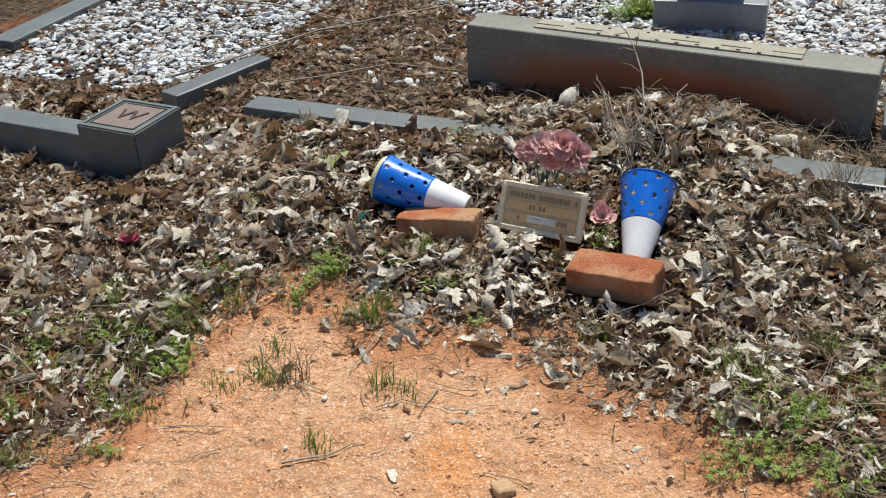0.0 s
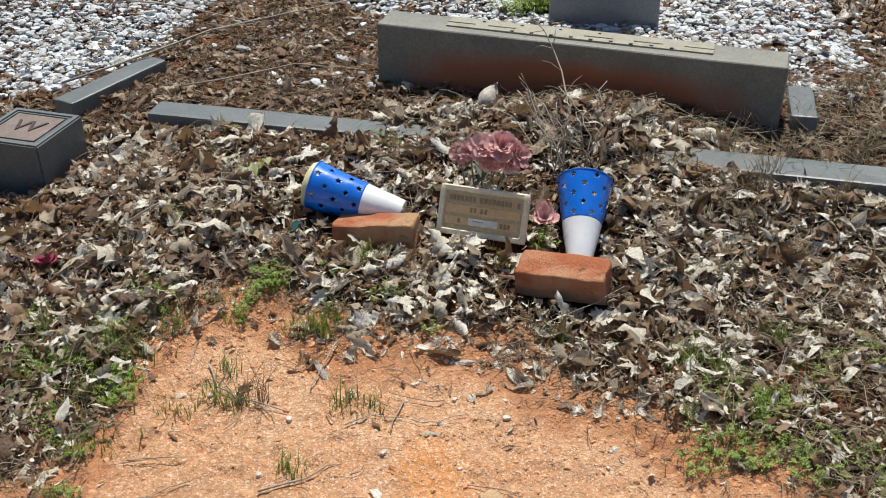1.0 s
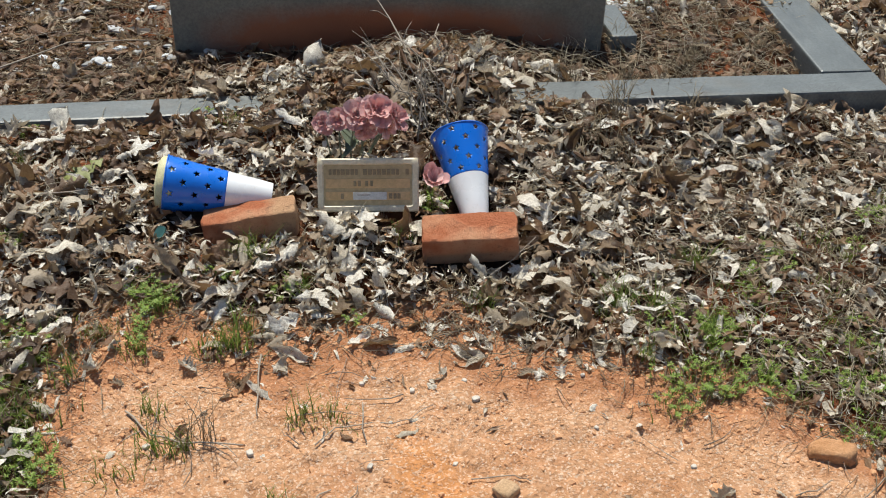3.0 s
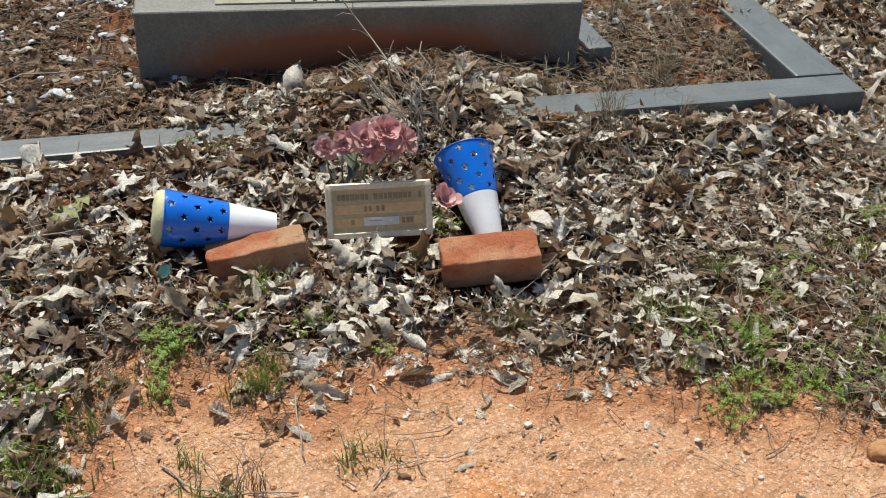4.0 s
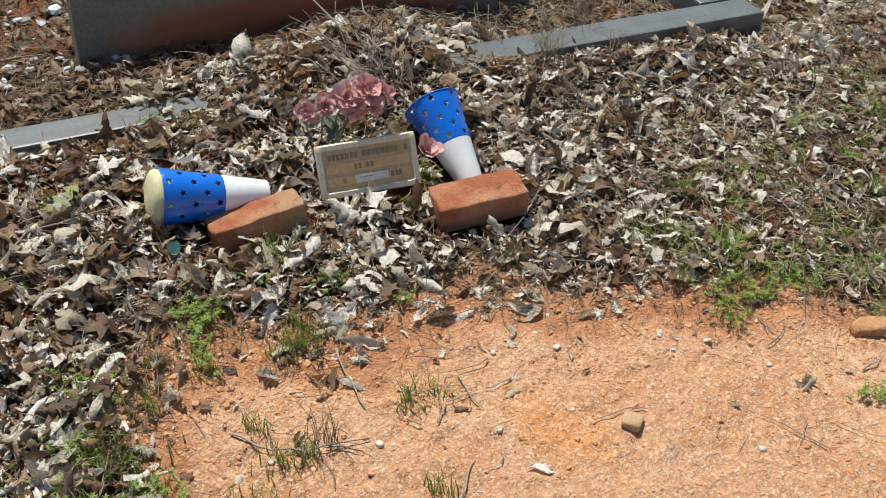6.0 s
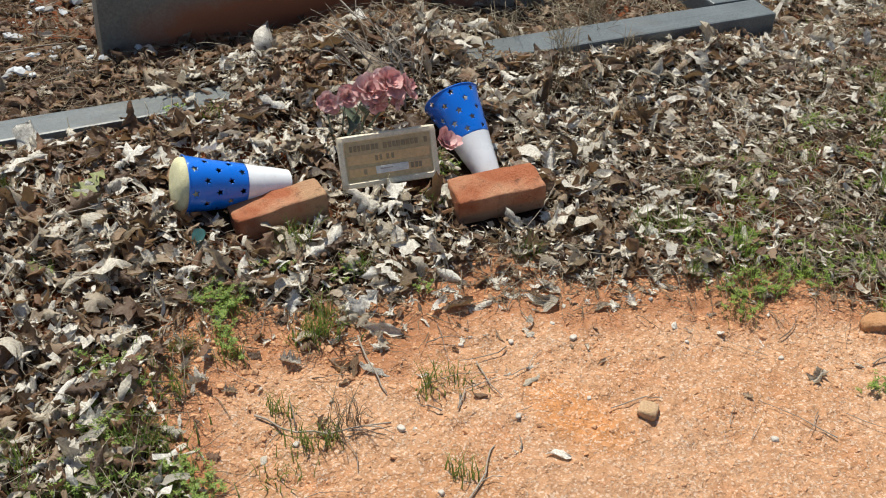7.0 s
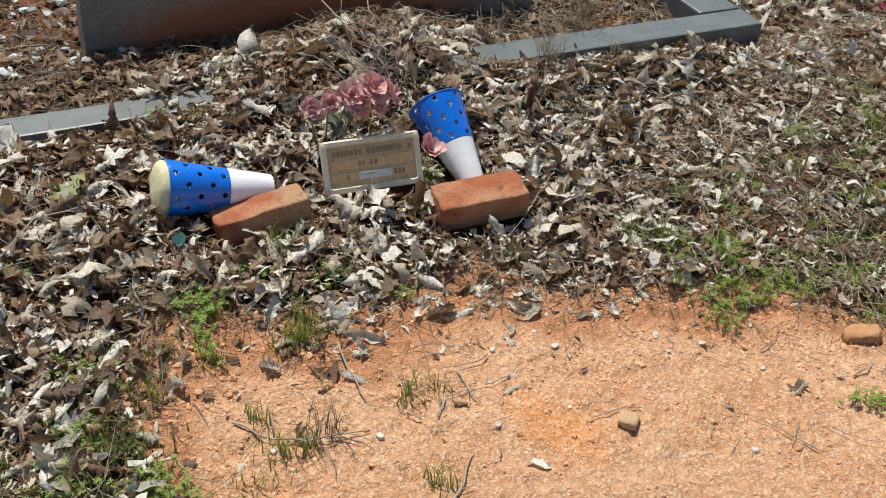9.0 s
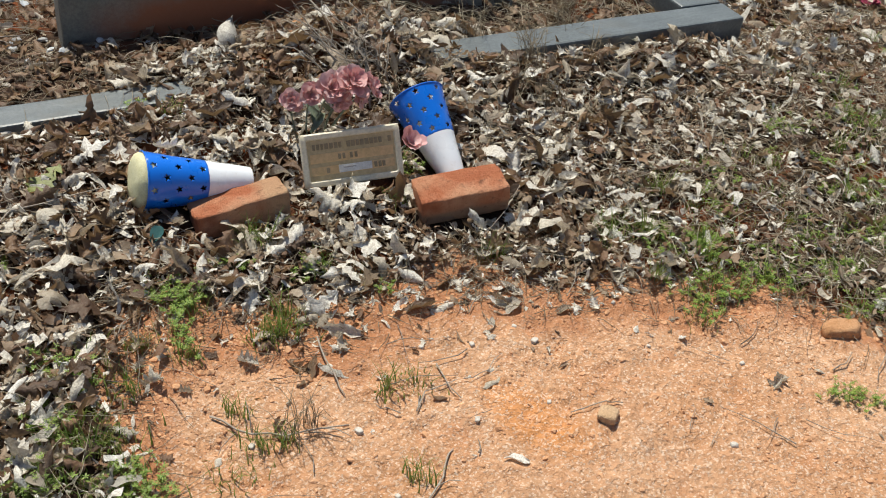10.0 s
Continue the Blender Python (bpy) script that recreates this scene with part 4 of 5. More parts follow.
def strips(name, px, py, length, width, rise, material, label, category, seed, lift=0.004, curve=0.4, flat=True):
    """Many thin bent straws in one mesh."""
    g = np.random.default_rng(seed)
    n, k = len(px), 5
    yaw = g.uniform(0, 6.283, n)
    bend = g.normal(0, curve, n)
    s = np.linspace(0, 1, k)
    ang = yaw[:, None] + bend[:, None] * s[None] + g.normal(0, 0.12, (n, k))
    step = length[:, None] / (k - 1)
    cx = px[:, None] + np.cumsum(np.cos(ang) * step, 1)
    cy = py[:, None] + np.cumsum(np.sin(ang) * step, 1)
    arch = np.sin(np.pi * (s[None] * g.uniform(0.5, 1.0, n)[:, None])) * (length * rise)[:, None] * g.uniform(0.1, 1, n)[:, None]
    cz = height(cx, cy) + lift + arch
    wx, wy = -np.sin(ang), np.cos(ang)
    w = width[:, None] * (1 - 0.6 * s[None])
    a = np.stack([cx + wx * w, cy + wy * w, cz], -1)
    b = np.stack([cx - wx * w, cy - wy * w, cz], -1)
    c = np.stack([cx, cy, cz + w * 1.5], -1)
    co = np.stack([a, b, c], 2).reshape(-1, 3)
    i = (np.arange(n)[:, None] * k + np.arange(k - 1)[None]).ravel() * 3
    fa = np.concatenate([np.stack([i, i + 3, i + 5, i + 2], -1), np.stack([i + 2, i + 5, i + 4, i + 1], -1), np.stack([i + 1, i + 4, i + 3, i], -1)])
    me = bpy.data.meshes.new(name)
    me.from_pydata(co.tolist(), [], fa.tolist())
    me.materials.append(material)
    me.shade_smooth()
    return tagged(new(name, me), label, category, kind="stuff")


def straw():
    n = 60000
    x, y = rng.uniform(-1.8, 2.6, n), rng.uniform(0.95, 4.2, n)
    d, b = cover(x, y), behind_curb(x, y)
    rim = sstep((d + 0.13) / 0.14) * (0.15 + (0.7 + 0.3 * sstep((x - 0.05) / 0.2)) * np.exp(-((d - 0.03) / 0.13) ** 2))
    right = sstep((x - 0.42) / 0.2) * sstep((2.15 - y) / 0.3) * sstep(d / 0.1)
    back = (b > 0.05) & (x < 1.4)
    right = np.maximum(right, 0.9 * sstep((x - 0.1) / 0.15) * np.exp(-((d - 0.10) / 0.10) ** 2))
    p = np.maximum(np.maximum(rim, 0.95 * right), np.where(back, np.where(x > 0.95, 0.7, 0.6), 0.30 * sstep(d / 0.1)))
    ok = (rng.random(n) < p) & ~solid(x, y, 0.03) & ~on_curb(x, y) & ~inside(GRAVEL_A, x, y) & ~inside(GRAVEL_B, x, y)
    x, y = x[ok], y[ok]
    m = len(x)
    strips("dry_straw", x, y, rng.uniform(0.02, 0.085, m), rng.uniform(0.0005, 0.0011, m), 0.25, STRAW, "dry grass straw matted over the clay", "straw", 5, 0.004)
    n = 26000
    x, y = rng.uniform(-1.5, 2.5, n), rng.uniform(1.2, 2.75, n)
    ok = (rng.random(n) < 0.42 * sstep(cover(x, y) / 0.15) * (0.4 + 0.6 * sstep((x - 0.2) / 0.5))) & ~solid(x, y, 0.04) & ~on_curb(x, y)
    x, y = x[ok], y[ok]
    m = len(x)
    strips("loose_straw", x, y, rng.uniform(0.02, 0.10, m), rng.uniform(0.0004, 0.0011, m), 0.22, STRAW_PALE, "pale dry grass stalks lying over the leaves", "straw", 15, 0.020, 0.5)
    n = 1700
    x, y = rng.uniform(-1.6, 2.4, n), rng.uniform(0.95, 4.2, n)
    d = cover(x, y)
    ok = (rng.random(n) < np.where(d > 0.05, 0.7, 0.28)) & ~solid(x, y, 0.05)
    x, y = x[ok], y[ok]
    m = len(x)
    strips("fine_twigs", x, y, rng.uniform(0.03, 0.16, m), rng.uniform(0.0007, 0.0016, m), 0.10, TWIG, "fine fallen grey twigs", "twigs", 6, 0.006, 0.5)


straw()


# ---------------------------------------------------------------- gravel, clods, pebbles
def stones(name, px, py, size, flat, lift, material, label, category, seed, sub=1):
    """Many rounded, uneven stones in one mesh."""
    g = np.random.default_rng(seed)
    bm = bmesh.new()
    bmesh.ops.create_icosphere(bm, subdivisions=sub, radius=0.5)
    v0 = np.array([v.co[:] for v in bm.verts])
    f0 = np.array([[v.index for v in f.verts] for f in bm.faces])
    bm.free()
    n = len(px)
    v = v0[None] * (1 + g.uniform(-0.20, 0.20, (n, len(v0), 1)))
    v = v * np.stack([g.uniform(0.8, 1.35, n), g.uniform(0.6, 1.0, n), g.uniform(0.4, 0.8, n) * flat], -1)[:, None]
    rot = turns(g.uniform(0, 6.28, n), np.abs(g.normal(0, 0.3, n)), g.uniform(0, 6.28, n), np.ones(n))
    p = np.einsum("nij,nvj->nvi", rot, v) * size[:, None, None]
    p += np.stack([px, py, height(px, py) + lift], -1)[:, None]
    fa = (f0[None] + (np.arange(n) * len(v0))[:, None, None]).reshape(-1, 3)
    me = bpy.data.meshes.new(name)
    me.from_pydata(p.reshape(-1, 3).tolist(), [], fa.tolist())
    me.materials.append(material)
    return tagged(new(name, me), label, category, kind="stuff")


def gravel():
    n = 46000
    x, y = rng.uniform(-1.6, 2.0, n), rng.uniform(2.5, 4.7, n)
    jx, jy = x + 0.05 * vnoise(x, y, 9, 31), y + 0.05 * vnoise(x, y, 9, 32)
    bare = vnoise(x, y, 3.0, 33) > 0.55
    loose = inside([(-0.95, 3.0), (1.3, 2.5), (1.7, 2.6), (1.7, 4.6), (-0.9, 4.6)], x, y) & (behind_curb(x, y) > 0.3) & (rng.random(n) < 0.05)
    keep = ((inside(GRAVEL_A, jx, jy) | inside(GRAVEL_B, jx, jy)) & ~(bare & (rng.random(n) < 0.6))) | loose
    keep &= ~solid(x, y, 0.01)
    x, y = x[keep], y[keep]
    m = len(x)
    stones("white_gravel", x, y, np.clip(rng.lognormal(math.log(0.018), 0.42, m), 0.008, 0.05), 0.75, rng.uniform(0.0, 0.014, m), GRAVEL, "white marble gravel spread over the graves", "gravel", 8)
    n = 80000
    x, y = rng.uniform(-1.0, 1.0, n), rng.uniform(0.9, 2.12, n)
    d = cover(x, y)
    p = np.where(d < 0.08, 0.22 + 0.6 * sstep((d + 0.36) / 0.26), 0.08) * (0.25 + 0.75 * sstep(vnoise(x, y, 6, 35) + 0.5))
    ok = (rng.random(n) < p) & ~solid(x, y, 0.02)
    x, y = x[ok], y[ok]
    m = len(x)
    stones("clay_clods", x, y, np.clip(rng.lognormal(math.log(0.0032), 0.62, m), 0.0013, 0.016), 1.25, -0.0003, CLOD, "small crumbs and clods of orange clay", "clods", 9)


gravel()


def stone(name, at, size, material, label, seed, shape=(1, 0.75, 0.5), yaw=0):
    r = random.Random(seed)
    bm = bmesh.new()
    bmesh.ops.create_icosphere(bm, subdivisions=3, radius=0.5)
    for v in bm.verts:
        q = noise.noise(v.co * 2.3 + Vector((seed, 0, 0))) * 0.28 + noise.noise(v.co * 7 + Vector((0, seed, 0))) * 0.07
        v.co *= 1 + q
        v.co = Vector((max(-0.42, min(0.42, v.co.x)), max(-0.4, min(0.4, v.co.y)), max(-0.4, min(0.36, v.co.z))))
        v.co = Vector((v.co.x * shape[0], v.co.y * shape[1], v.co.z * shape[2])) * size
    ob = part(name, bm, material, None, "", True)
    ob.matrix_world = pose(at[0], at[1], float(height(*at)) + size * shape[2] * 0.22, 0, 0, yaw)
    return tagged(ob, label, "stone")


stone("stone", (0.058, 1.374), 0.043, STONE_TAN, "tan broken sandstone lump on bare clay", 3, (1, 0.95, 0.5), 20)
stone("stone", (0.572, 1.196), 0.092, STONE_RED, "flat orange stone beside green weeds", 5, (1, 0.55, 0.36), -38)
stone("stone", (-0.272, 2.672), 0.040, PEBBLE, "white quartz stone lying against the curb", 8, (1, 0.85, 0.7), 15)
for i, (x, y, s) in enumerate([(0.123, 1.582, 0.017), (-0.106, 1.523, 0.013), (-0.266, 1.640, 0.017), (0.131, 1.636, 0.011), (0.36, 1.285, 0.012), (-0.41, 1.735, 0.014), (0.04, 1.66, 0.013), (-0.03, 1.72, 0.012), (0.165, 1.19, 0.016), (0.32, 1.545, 0.010), (0.02, 1.468, 0.011), (-0.32, 1.50, 0.012), (0.27, 1.43, 0.009)]):
    tagged(stone("pebble", (x, y), s, PEBBLE, "small white quartz pebble on bare clay", 30 + i, (1, 0.8, 0.65), 40 * i), group="pebbles on the clay")


# ---------------------------------------------------------------- sticks and dead weeds
def stick(pts, r0, r1, label, lift=0.006, name="stick", material=None, forks=()):
    bm = bmesh.new()
    seq = []
    for a, b in zip(pts, pts[1:]):
        for t in (0, 0.33, 0.66):
            x, y = a[0] + (b[0] - a[0]) * t, a[1] + (b[1] - a[1]) * t
            za, zb = (a[2] if len(a) > 2 else 0), (b[2] if len(b) > 2 else 0)
            seq.append(Vector((x + 0.004 * math.sin(50 * x + 3), y + 0.004 * math.sin(60 * y), float(height(x, y)) + lift + za + (zb - za) * t)))
    e = pts[-1]
    seq.append(Vector((e[0], e[1], float(height(e[0], e[1])) + lift + (e[2] if len(e) > 2 else 0))))
    tube(bm, seq, r0 * 0.6, r1 * 0.6, 6)
    for i, vec in forks:
        p = seq[i]
        tube(bm, [p, p + Vector(vec) * 0.5 + Vector((0.004, 0.003, 0.002)), p + Vector(vec)], r1 * 0.55, r1 * 0.3, 5)
    ob = part(name, bm, material or TWIG, None, "", True)
    return tagged(ob, label, "stick")


stick([(-0.055, 1.665), (-0.088, 1.575)], 0.0024, 0.0016, "short dark stick lying on bare clay")
stick([(-0.32, 1.455), (-0.24, 1.475), (-0.18, 1.51)], 0.0032, 0.002, "bent grey stick on bare clay", forks=((2, (0.03, -0.02, 0.004)),))
stick([(0.03, 1.43), (0.085, 1.395), (0.105, 1.375)], 0.002, 0.0014, "thin twig on bare clay")
stick([(-0.17, 1.85, 0.01), (-0.20, 1.77, 0.004), (-0.225, 1.715)], 0.003, 0.0018, "pale grey stick propped at the leaf edge")
stick([(-0.42, 1.83), (-0.40, 1.755, 0.004), (-0.33, 1.69, 0.006), (-0.27, 1.66)], 0.0034, 0.002, "forked grey twig across the clay", forks=((3, (0.03, 0.05, 0.02)), (5, (-0.04, -0.03, 0.01)), (7, (0.02, -0.05, 0.004))))
stick([(-0.17, 1.60), (-0.12, 1.63), (-0.06, 1.61)], 0.0022, 0.0014, "thin curved twig on bare clay")
stick([(-0.05, 1.60), (0.0, 1.585), (0.05, 1.60)], 0.0018, 0.0012, "thin curved twig on bare clay")
stick([(-0.84, 3.02, 0.03), (-0.45, 3.36, 0.035), (0.02, 3.53, 0.05)], 0.006, 0.003, "long bare branch lying across gravel and straw", 0.02, forks=((3, (0.14, -0.02, 0.02)), (5, (-0.05, 0.18, 0.03))))
stick([(-1.05, 3.85, 0.03), (-0.62, 3.62, 0.04), (-0.30, 3.40, 0.03)], 0.006, 0.003, "long bare branch lying over white gravel", 0.02, forks=((4, (0.10, 0.10, 0.03)),))
stick([(-0.52, 2.98, 0.01), (-0.2, 3.08, 0.02), (0.0, 3.02, 0.01)], 0.004, 0.002, "grey branch lying in brown litter", 0.015)
stick([(-1.1, 1.95), (-0.92, 1.80, 0.01), (-0.80, 1.70)], 0.0036, 0.002, "pale stick lying in grass and leaves", 0.02)
stick([(0.55, 1.93, 0.01), (0.60, 1.82, 0.012), (0.585, 1.70)], 0.0022, 0.0014, "pale thin stalk lying in the litter", 0.02)
stick([(0.22, 1.83, 0.0), (0.32, 1.84, 0.03), (0.42, 1.865, 0.045)], 0.0016, 0.0010, "thin arching stalk before the brick", 0.012)
stick([(-0.62, 2.30, 0.01), (-0.42, 2.40, 0.015), (-0.24, 2.37, 0.01)], 0.003, 0.0018, "dark twig lying beside the fallen cone", 0.02)


def dead_bush():
    """Dead branching stalks that lean back over the mound, with one tall bare twig."""
    r = random.Random(6)
    bx, by = 0.425, 2.285
    bz = float(height(bx, by))
    thing = base("dead_weed", pose(bx, by, bz), "grey dead weed with branching bare stalks", "dead plant")

    def stalk(b0, tip, r0, r1, forks):
        bm = bmesh.new()
        ts = (0, 0.2, 0.4, 0.6, 0.8, 1)
        pts = [b0.lerp(tip, t) + Vector((r.uniform(-1, 1) * 0.010, r.uniform(-1, 1) * 0.008, 0.03 * math.sin(3.1 * t))) for t in ts]
        tube(bm, pts, r0 * 1.2, r1 * 1.2, 5)
        for _ in range(forks):
            i = r.choice((2, 3, 4))
            d = (pts[i + 1] - pts[i]).normalized()
            v = (d + Vector((r.uniform(-1, 1), r.uniform(-0.6, 0.6), r.uniform(-0.3, 0.9)))).normalized() * r.uniform(0.025, 0.07)
            tube(bm, [pts[i], pts[i] + v * 0.5 + Vector((0, 0, 0.004)), pts[i] + v], r1 * 0.9, r1 * 0.5, 4)
        part("stalk", bm, TWIG, thing, "", True)

    for i in range(24):
        b0 = Vector((r.uniform(-0.07, 0.07), r.uniform(-0.05, 0.06), -0.005))
        out = Vector((r.uniform(-0.11, 0.10), r.uniform(-0.05, 0.24), 0))
        z = float(height(bx + b0.x + out.x, by + b0.y + out.y)) - bz + r.uniform(0.03, 0.11)
        stalk(b0, b0 + out + Vector((0, 0, z)), 0.0018, 0.0009, 3)
    bm = bmesh.new()
    tall = [Vector(q) - Vector((bx, by, bz - 0.03)) for q in ((0.43, 2.36, 0.14), (0.445, 2.50, 0.20), (0.452, 2.58, 0.225), (0.442, 2.64, 0.262), (0.425, 2.67, 0.300), (0.400, 2.69, 0.325))]
    tube(bm, tall, 0.0026, 0.0012, 5)
    for i, v in ((2, (-0.05, 0, 0.03)), (3, (-0.045, 0.0, 0.006)), (3, (0.012, 0.02, 0.05)), (4, (-0.05, 0, -0.015)), (5, (-0.05, 0, -0.01)), (5, (0.01, 0.03, 0.02)), (1, (-0.06, -0.02, 0.03)), (1, (0.05, 0.05, 0.02))):
        q = tall[i]
        tube(bm, [q, q + Vector(v) * 0.6 + Vector((0, 0, 0.006)), q + Vector(v)], 0.0012, 0.0006, 4)
    part("tall_twig", bm, TWIG, thing, "", True)


dead_bush()


def dry_tuft(at, seed, n=40, tall=0.10):
    r = random.Random(seed)
    bm = bmesh.new()
    for _ in range(n):
        a, l = r.uniform(0, 6.28), tall * r.uniform(0.5, 1.1)
        out = l * r.uniform(0.2, 0.9)
        b0 = Vector((r.uniform(-0.03, 0.03), r.uniform(-0.03, 0.03), -0.005))
        pts = [b0 + Vector((out * t * t * math.cos(a), out * t * t * math.sin(a), l * math.sin(t * 1.5))) for t in (0, 0.35, 0.7, 1)]
        tube(bm, pts, 0.0009, 0.0004, 3)
    ob = part("dry_grass_tuft", bm, STRAW, None, "", True)
    ob.location = (*at, float(height(*at)))
    tagged(ob, "tuft of dry straw-coloured grass", "grass tuft", "dry grass tufts")


for i, (x, y, t) in enumerate([(0.80, 2.14, 0.10), (0.86, 2.20, 0.11), (0.93, 2.27, 0.12), (0.72, 2.10, 0.08), (1.02, 2.22, 0.12), (0.80, 2.33, 0.10), (1.12, 2.30, 0.10), (-0.33, 1.71, 0.08), (0.24, 1.83, 0.05), (1.10, 2.68, 0.07), (1.3, 2.42, 0.07), (1.05, 2.45, 0.08), (1.2, 2.33, 0.07), (1.38, 2.30, 0.07), (1.25, 2.60, 0.06), (1.45, 2.55, 0.06), (0.76, 2.04, 0.08), (0.98, 2.08, 0.07)]):
    dry_tuft((x, y), 60 + i, 34, t)


# ---------------------------------------------------------------- green tufts
def grass_mesh(seed, n, tall, spread):
    r = random.Random(seed)
    bm = bmesh.new()
    for _ in range(n):
        a, l = r.uniform(0, 6.28), tall * r.uniform(0.35, 1.1)
        lean, w = r.uniform(0.1, 0.8) * l, r.uniform(0.0009, 0.0021)
        d, s = Vector((math.cos(a), math.sin(a), 0)), Vector((-math.sin(a), math.cos(a), 0))
        b0 = Vector((r.gauss(0, spread), r.gauss(0, spread), -0.004))
        prev = None
        for t in (0, 0.3, 0.6, 0.85, 1):
            c = b0 + d * lean * t * t + Vector((0, 0, l * (t - 0.25 * t * t)))
            ww = w * (1 - t * 0.9)
            row = [bm.verts.new(c - s * ww), bm.verts.new(c + d * ww * 0.3 - Vector((0, 0, ww * 0.5))), bm.verts.new(c + s * ww)]
            if prev:
                bm.faces.new((prev[0], prev[1], row[1], row[0]))
                bm.faces.new((prev[1], prev[2], row[2], row[1]))
            prev = row
    return bm


def weed_mesh(seed, n, tall, spread):
    """Creeping stems with whorls of small narrow leaves."""
    r = random.Random(seed)
    bm = bmesh.new()
    for _ in range(n):
        a, l = r.uniform(0, 6.28), tall * r.uniform(0.5, 1.2)
        b0 = Vector((r.gauss(0, spread), r.gauss(0, spread), -0.003))
        d = Vector((math.cos(a), math.sin(a), 0))
        out = r.uniform(0.3, 1.0) * l
        pts = [b0 + d * out * t + Vector((0, 0, l * math.sin(1.4 * t) * 0.8)) for t in (0, 0.33, 0.66, 1)]
        tube(bm, pts, 0.0008, 0.0005, 3)
        for p in pts[1:]:
            for k in range(6):
                b = k * 1.05 + r.uniform(-0.3, 0.3)
                e = Vector((math.cos(b), math.sin(b), r.uniform(-0.1, 0.6))).normalized()
                s = e.cross(Vector((0, 0, 1))).normalized()
                q = r.uniform(0.006, 0.0115)
                vs = [bm.verts.new(v) for v in (p, p + e * q * 0.55 + s * q * 0.17, p + e * q, p + e * q * 0.55 - s * q * 0.17)]
                bm.faces.new(vs)
    return bm


GRASS_KINDS = [(grass_mesh, 1, 34, 0.055, 0.016), (grass_mesh, 2, 24, 0.085, 0.010), (grass_mesh, 3, 46, 0.045, 0.026)]
WEED_KINDS = [(weed_mesh, 4, 16, 0.034, 0.024), (weed_mesh, 5, 20, 0.040, 0.032), (weed_mesh, 6, 9, 0.028, 0.016)]
tuft_meshes = {}


def tuft(kind, weed, x, y, scale, yaw):
    key = (kind, weed)
    name = "weed_clump" if weed else "grass_tuft"
    if key not in tuft_meshes:
        fn, *args = (WEED_KINDS if weed else GRASS_KINDS)[kind]
        bm = fn(*args)
        me = bpy.data.meshes.new(name)
        bm.to_mesh(me)
        bm.free()
        me.materials.append(WEED if weed else GRASS)
        tuft_meshes[key] = me
    ob = new(name, tuft_meshes[key])
    ob.matrix_world = pose(x, y, float(height(x, y)) + 0.004, 0, 0, yaw) @ Matrix.Diagonal((scale, scale, scale, 1))
    if weed:
        tagged(ob, "low clump of bright green weeds", "weeds", "green weeds")
    else:
        tagged(ob, "small tuft of fresh green grass", "grass tuft", "green grass tufts")


TUFTS = """.61 1.50 w1|.60 1.53 g0|.51 1.42 w1|.53 1.44 g2|.49 1.40 w0|.51 1.45 g2|.61 1.32 g2|.64 1.34 w0|.71 1.27 w1|.74 1.31 g2|.70 1.17 w1|.67 1.20 g2|.40 1.12 w0|.42 1.09 w1|.44 1.06 w0|.54 1.61 g0|.53 1.63 g1
-.29 2.08 w1|-.30 2.06 w0|-.28 2.05 g0|-.31 2.10 w0|-.20 1.90 g1|-.21 1.92 g0|-.08 2.10 g1|-.03 1.98 g0|-.04 1.99 w2|-.16 2.09 w0|-.54 2.08 w1|-.56 2.10 w0|-.54 2.00 w0|-.57 1.94 g2|-.48 1.96 g0|-.69 1.90 w1|-.37 1.70 g0
-.27 1.50 g0|-.16 1.68 g0|-.11 1.66 g2|-.47 1.70 g2|-.71 1.87 w1|-.69 1.88 w0|-.52 2.04 w0|-.36 1.96 g0|-.35 1.98 w0|-.24 1.91 g0|-.16 1.94 g1|-.20 2.11 w2|-.10 2.11 g1|-.10 2.12 g1|-.08 1.99 w2|-.40 1.73 g0|-.63 1.61 g1|-.61 1.63 g2|-.64 1.60 w0|-.66 1.62 g0|-.87 1.77 w1|-.90 1.80 g2
.52 1.56 w1|.49 1.68 g1|.50 1.69 g0|.68 1.68 g1|.67 1.69 g0|.57 1.51 w1|.59 1.53 w1|.56 1.49 g0|.43 1.42 w1|.45 1.44 g2|.42 1.40 g2|.58 1.36 w1|.60 1.38 w0|.71 1.55 w0|.73 1.53 g2|-.38 1.81 g0|.26 1.80 g0|-.8 1.70 g2|-.85 1.62 w0|-.78 1.50 g2|-.92 1.72 g2|-.95 1.95 w0|-.68 1.72 w2
.80 1.36 w1|.85 1.5 g2|.9 1.3 w1|.95 1.62 g2|1.05 1.5 w0|1.2 1.45 g2|1.0 1.35 w1|-.42 2.58 g0|.02 2.50 g0|-.38 2.69 w2|-.03 2.57 w2|-.5 2.32 w2|.57 3.52 g1|.6 3.54 g1|.62 3.5 g1|.59 3.56 w1|1.55 1.5 w0|1.7 1.6 w0|1.6 1.75 w2|1.9 1.8 w0"""
for i, item in enumerate(TUFTS.replace("\n", "|").split("|")):
    x, y, k = item.split()
    r = random.Random(900 + i)
    tuft(int(k[1]), k[0] == "w", float(x), float(y), r.uniform(0.5, 0.8) if k[0] == "w" else r.uniform(0.75, 1.15), r.uniform(0, 360))


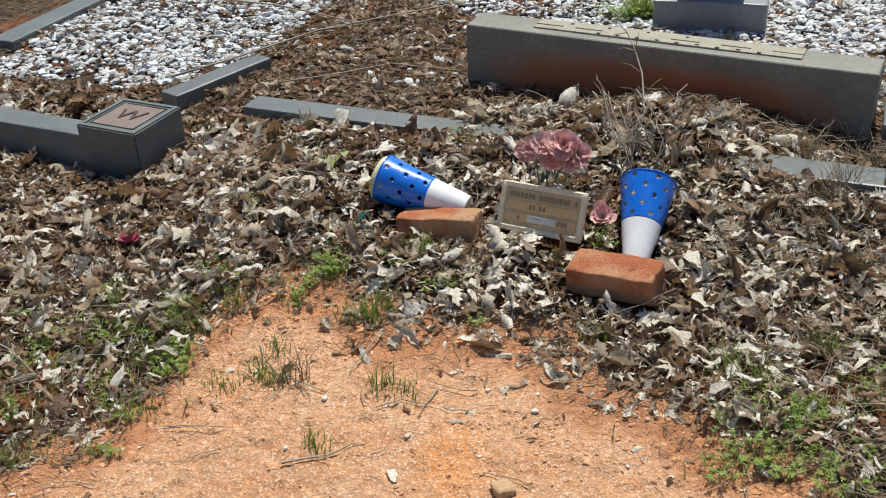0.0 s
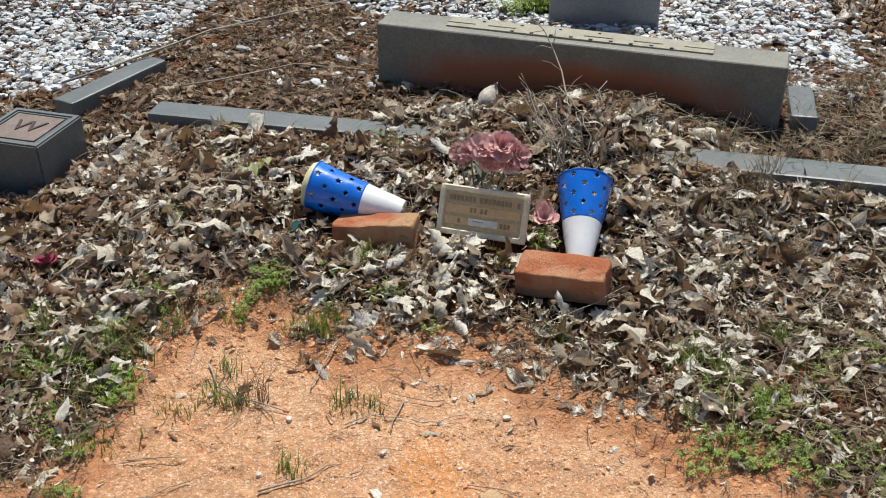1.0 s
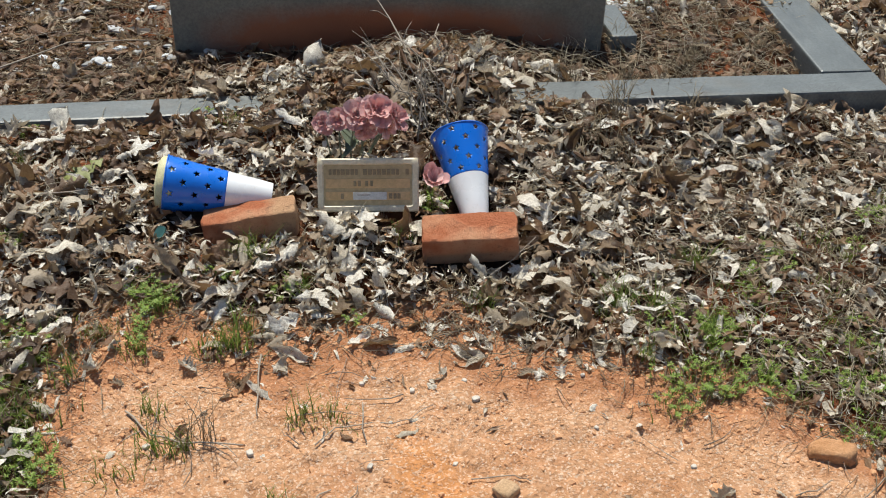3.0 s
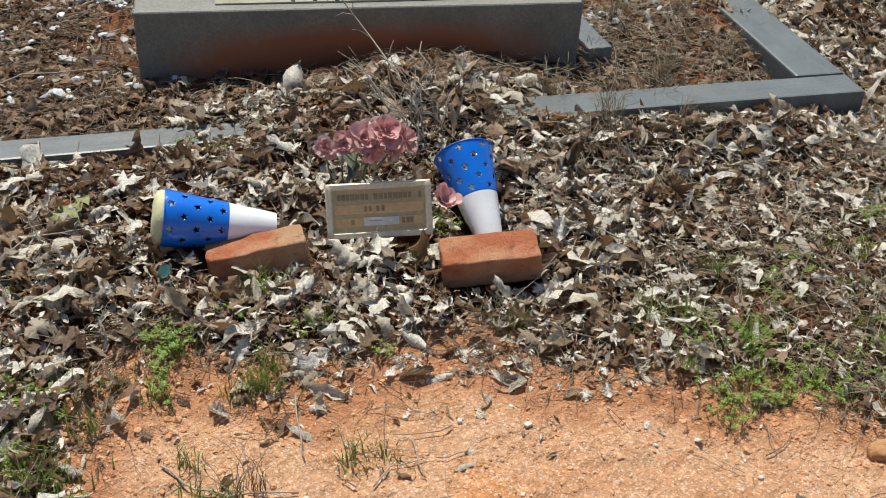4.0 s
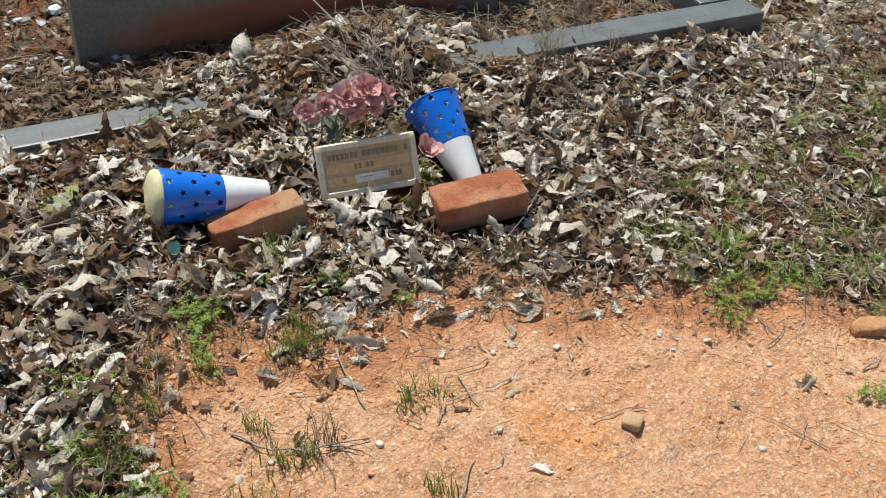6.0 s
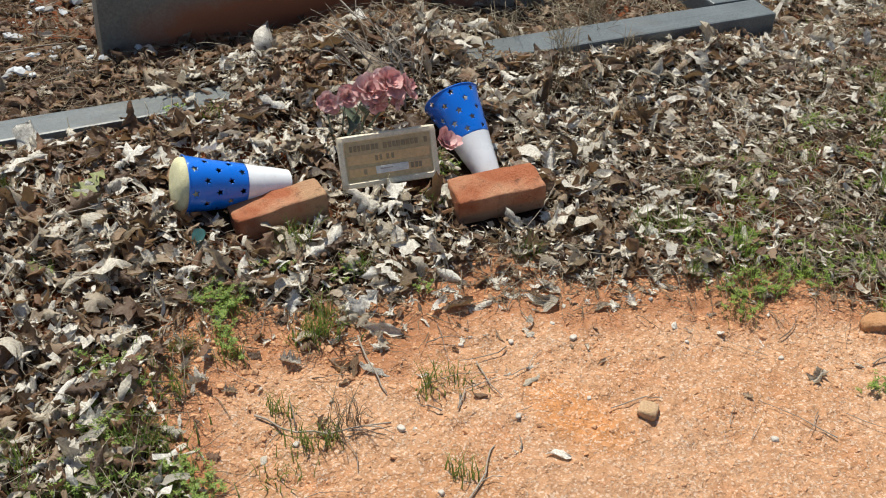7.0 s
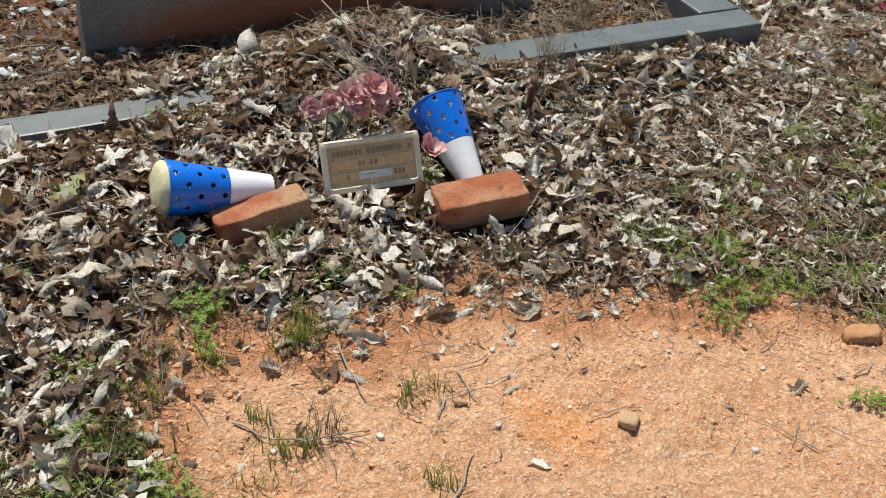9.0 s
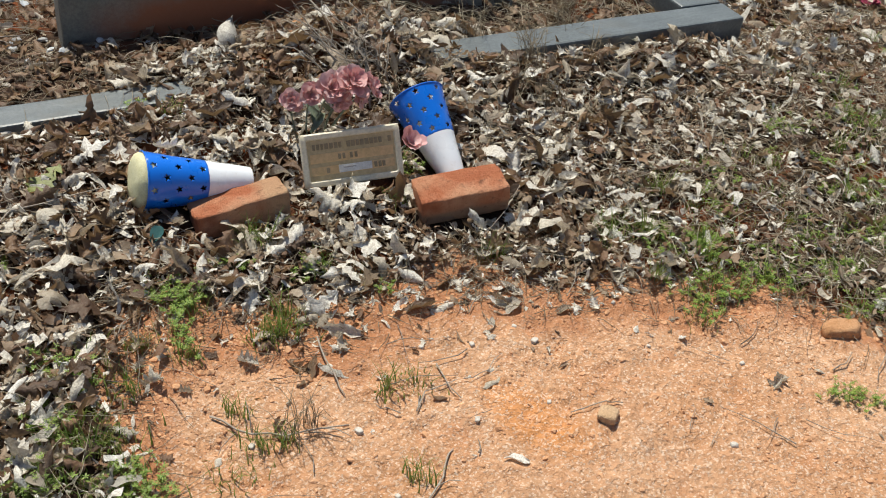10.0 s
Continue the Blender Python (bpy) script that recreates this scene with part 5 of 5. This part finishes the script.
for i in range(9):   # leafy clump beside the headstone
    tuft(1 if i % 2 else 0, i % 3 == 0, 0.575 + 0.022 * (i % 3), 3.50 + 0.025 * (i // 3), 1.7, 40 * i)
_g = random.Random(77)
for x0, x1, y0, y1, n, mix in ((-1.15, -0.52, 1.25, 2.05, 60, 0.3), (-0.78, -0.46, 1.72, 2.06, 34, 0.45), (0.42, 0.78, 1.15, 1.66, 22, 0.4), (0.78, 1.30, 1.0, 1.72, 40, 0.45), (-0.5, 0.3, 1.85, 2.1, 14, 0.3), (1.3, 2.3, 1.2, 1.9, 26, 0.5)):
    for _ in range(n):
        x, y = _g.uniform(x0, x1), _g.uniform(y0, y1)
        if float(cover(x, y)) > -0.02 and not bool(solid(np.array([x]), np.array([y]), 0.03)[0]):
            w = _g.random() < mix
            tuft(_g.randrange(3), w, x, y, _g.uniform(0.45, 0.8) if w else _g.uniform(0.6, 1.0), _g.uniform(0, 360))


# ---------------------------------------------------------------- single leaves
def single_leaves():
    thing = base("loose_leaves", pose(0, 0, 0), "pale curled oak leaves lying loose on top of the litter", "leaves", kind="stuff")
    meshes = [mesh_of("leaf", v.tolist(), f.tolist(), LEAF_ONE) for v, f in SHAPES]
    r = random.Random(31)
    spots = [(-0.003, 1.893, 0.085, 0), (-0.346, 1.745, 0.035, 1), (0.36, 1.212, 0.05, 3), (0.17, 1.70, 0.05, 2), (0.10, 1.665, 0.045, 4), (0.28, 1.80, 0.07, 5), (0.60, 1.80, 0.08, 7), (0.56, 1.79, 0.075, 8), (-0.12, 1.88, 0.06, 10), (-0.20, 1.77, 0.055, 11), (0.42, 1.80, 0.06, 13), (0.67, 1.64, 0.07, 14), (0.70, 1.66, 0.075, 16), (0.585, 1.915, 0.095, 13), (0.60, 2.03, 0.075, 18), (0.535, 1.95, 0.065, 4), (0.59, 1.70, 0.085, 8), (0.65, 1.69, 0.07, 23), (0.26, 1.74, 0.07, 10), (0.17, 1.68, 0.06, 26), (-0.36, 1.73, 0.05, 28), (0.35, 1.72, 0.08, 11), (0.475, 1.52, 0.055, 31), (-0.23, 1.80, 0.075, 14), (-0.29, 1.89, 0.045, 33), (0.62, 2.13, 0.06, 17), (0.49, 1.40, 0.05, 18), (0.24, 1.60, 0.04, 19), (0.12, 2.45, 0.08, 15), (0.50, 2.41, 0.09, 9), (-0.40, 2.60, 0.07, 6), (0.62, 2.36, 0.07, 20)]
    while len(spots) < 270:
        x, y = r.uniform(-1.2, 1.5), r.uniform(1.4, 2.7)
        d = float(cover(x, y))
        if d > 0.02 and behind_curb(x, y) < -0.03 and not bool(solid(np.array([x]), np.array([y]), 0.03)[0]):
            spots.append((x, y, r.uniform(0.034, 0.066), r.choice((0, 2, 4)) + 5 * r.randrange(12)))
    for x, y, s, k in spots:
        ob = new("leaf", meshes[k])
        ob.parent = thing
        up = 0.016 * min(1, max(0, float(cover(x, y)) / 0.15))
        turn = pose(0, 0, 0, r.gauss(0, 13), r.gauss(0, 13), r.uniform(0, 360)) @ Matrix.Diagonal((s, s, s, 1))
        low = float(np.percentile((SHAPES[k][0] @ np.array(turn.to_3x3()).T)[:, 2], 12))
        ob.matrix_basis = Matrix.Translation((x, y, float(height(x, y)) + up - low)) @ turn


single_leaves()


def olive_leaf():
    """A broad leaf that is still olive green, beside the fallen cone."""
    v, f = SHAPES[13]
    ob = new("green_leaf", mesh_of("green_leaf", v.tolist(), f.tolist(), OLIVE))
    ob.matrix_world = pose(-0.32, 2.44, float(height(-0.32, 2.44)) + 0.032, 8, -6, 20) @ Matrix.Diagonal((0.095, 0.095, 0.07, 1))
    tagged(ob, "broad olive-green leaf lying on brown litter", "leaf")


olive_leaf()
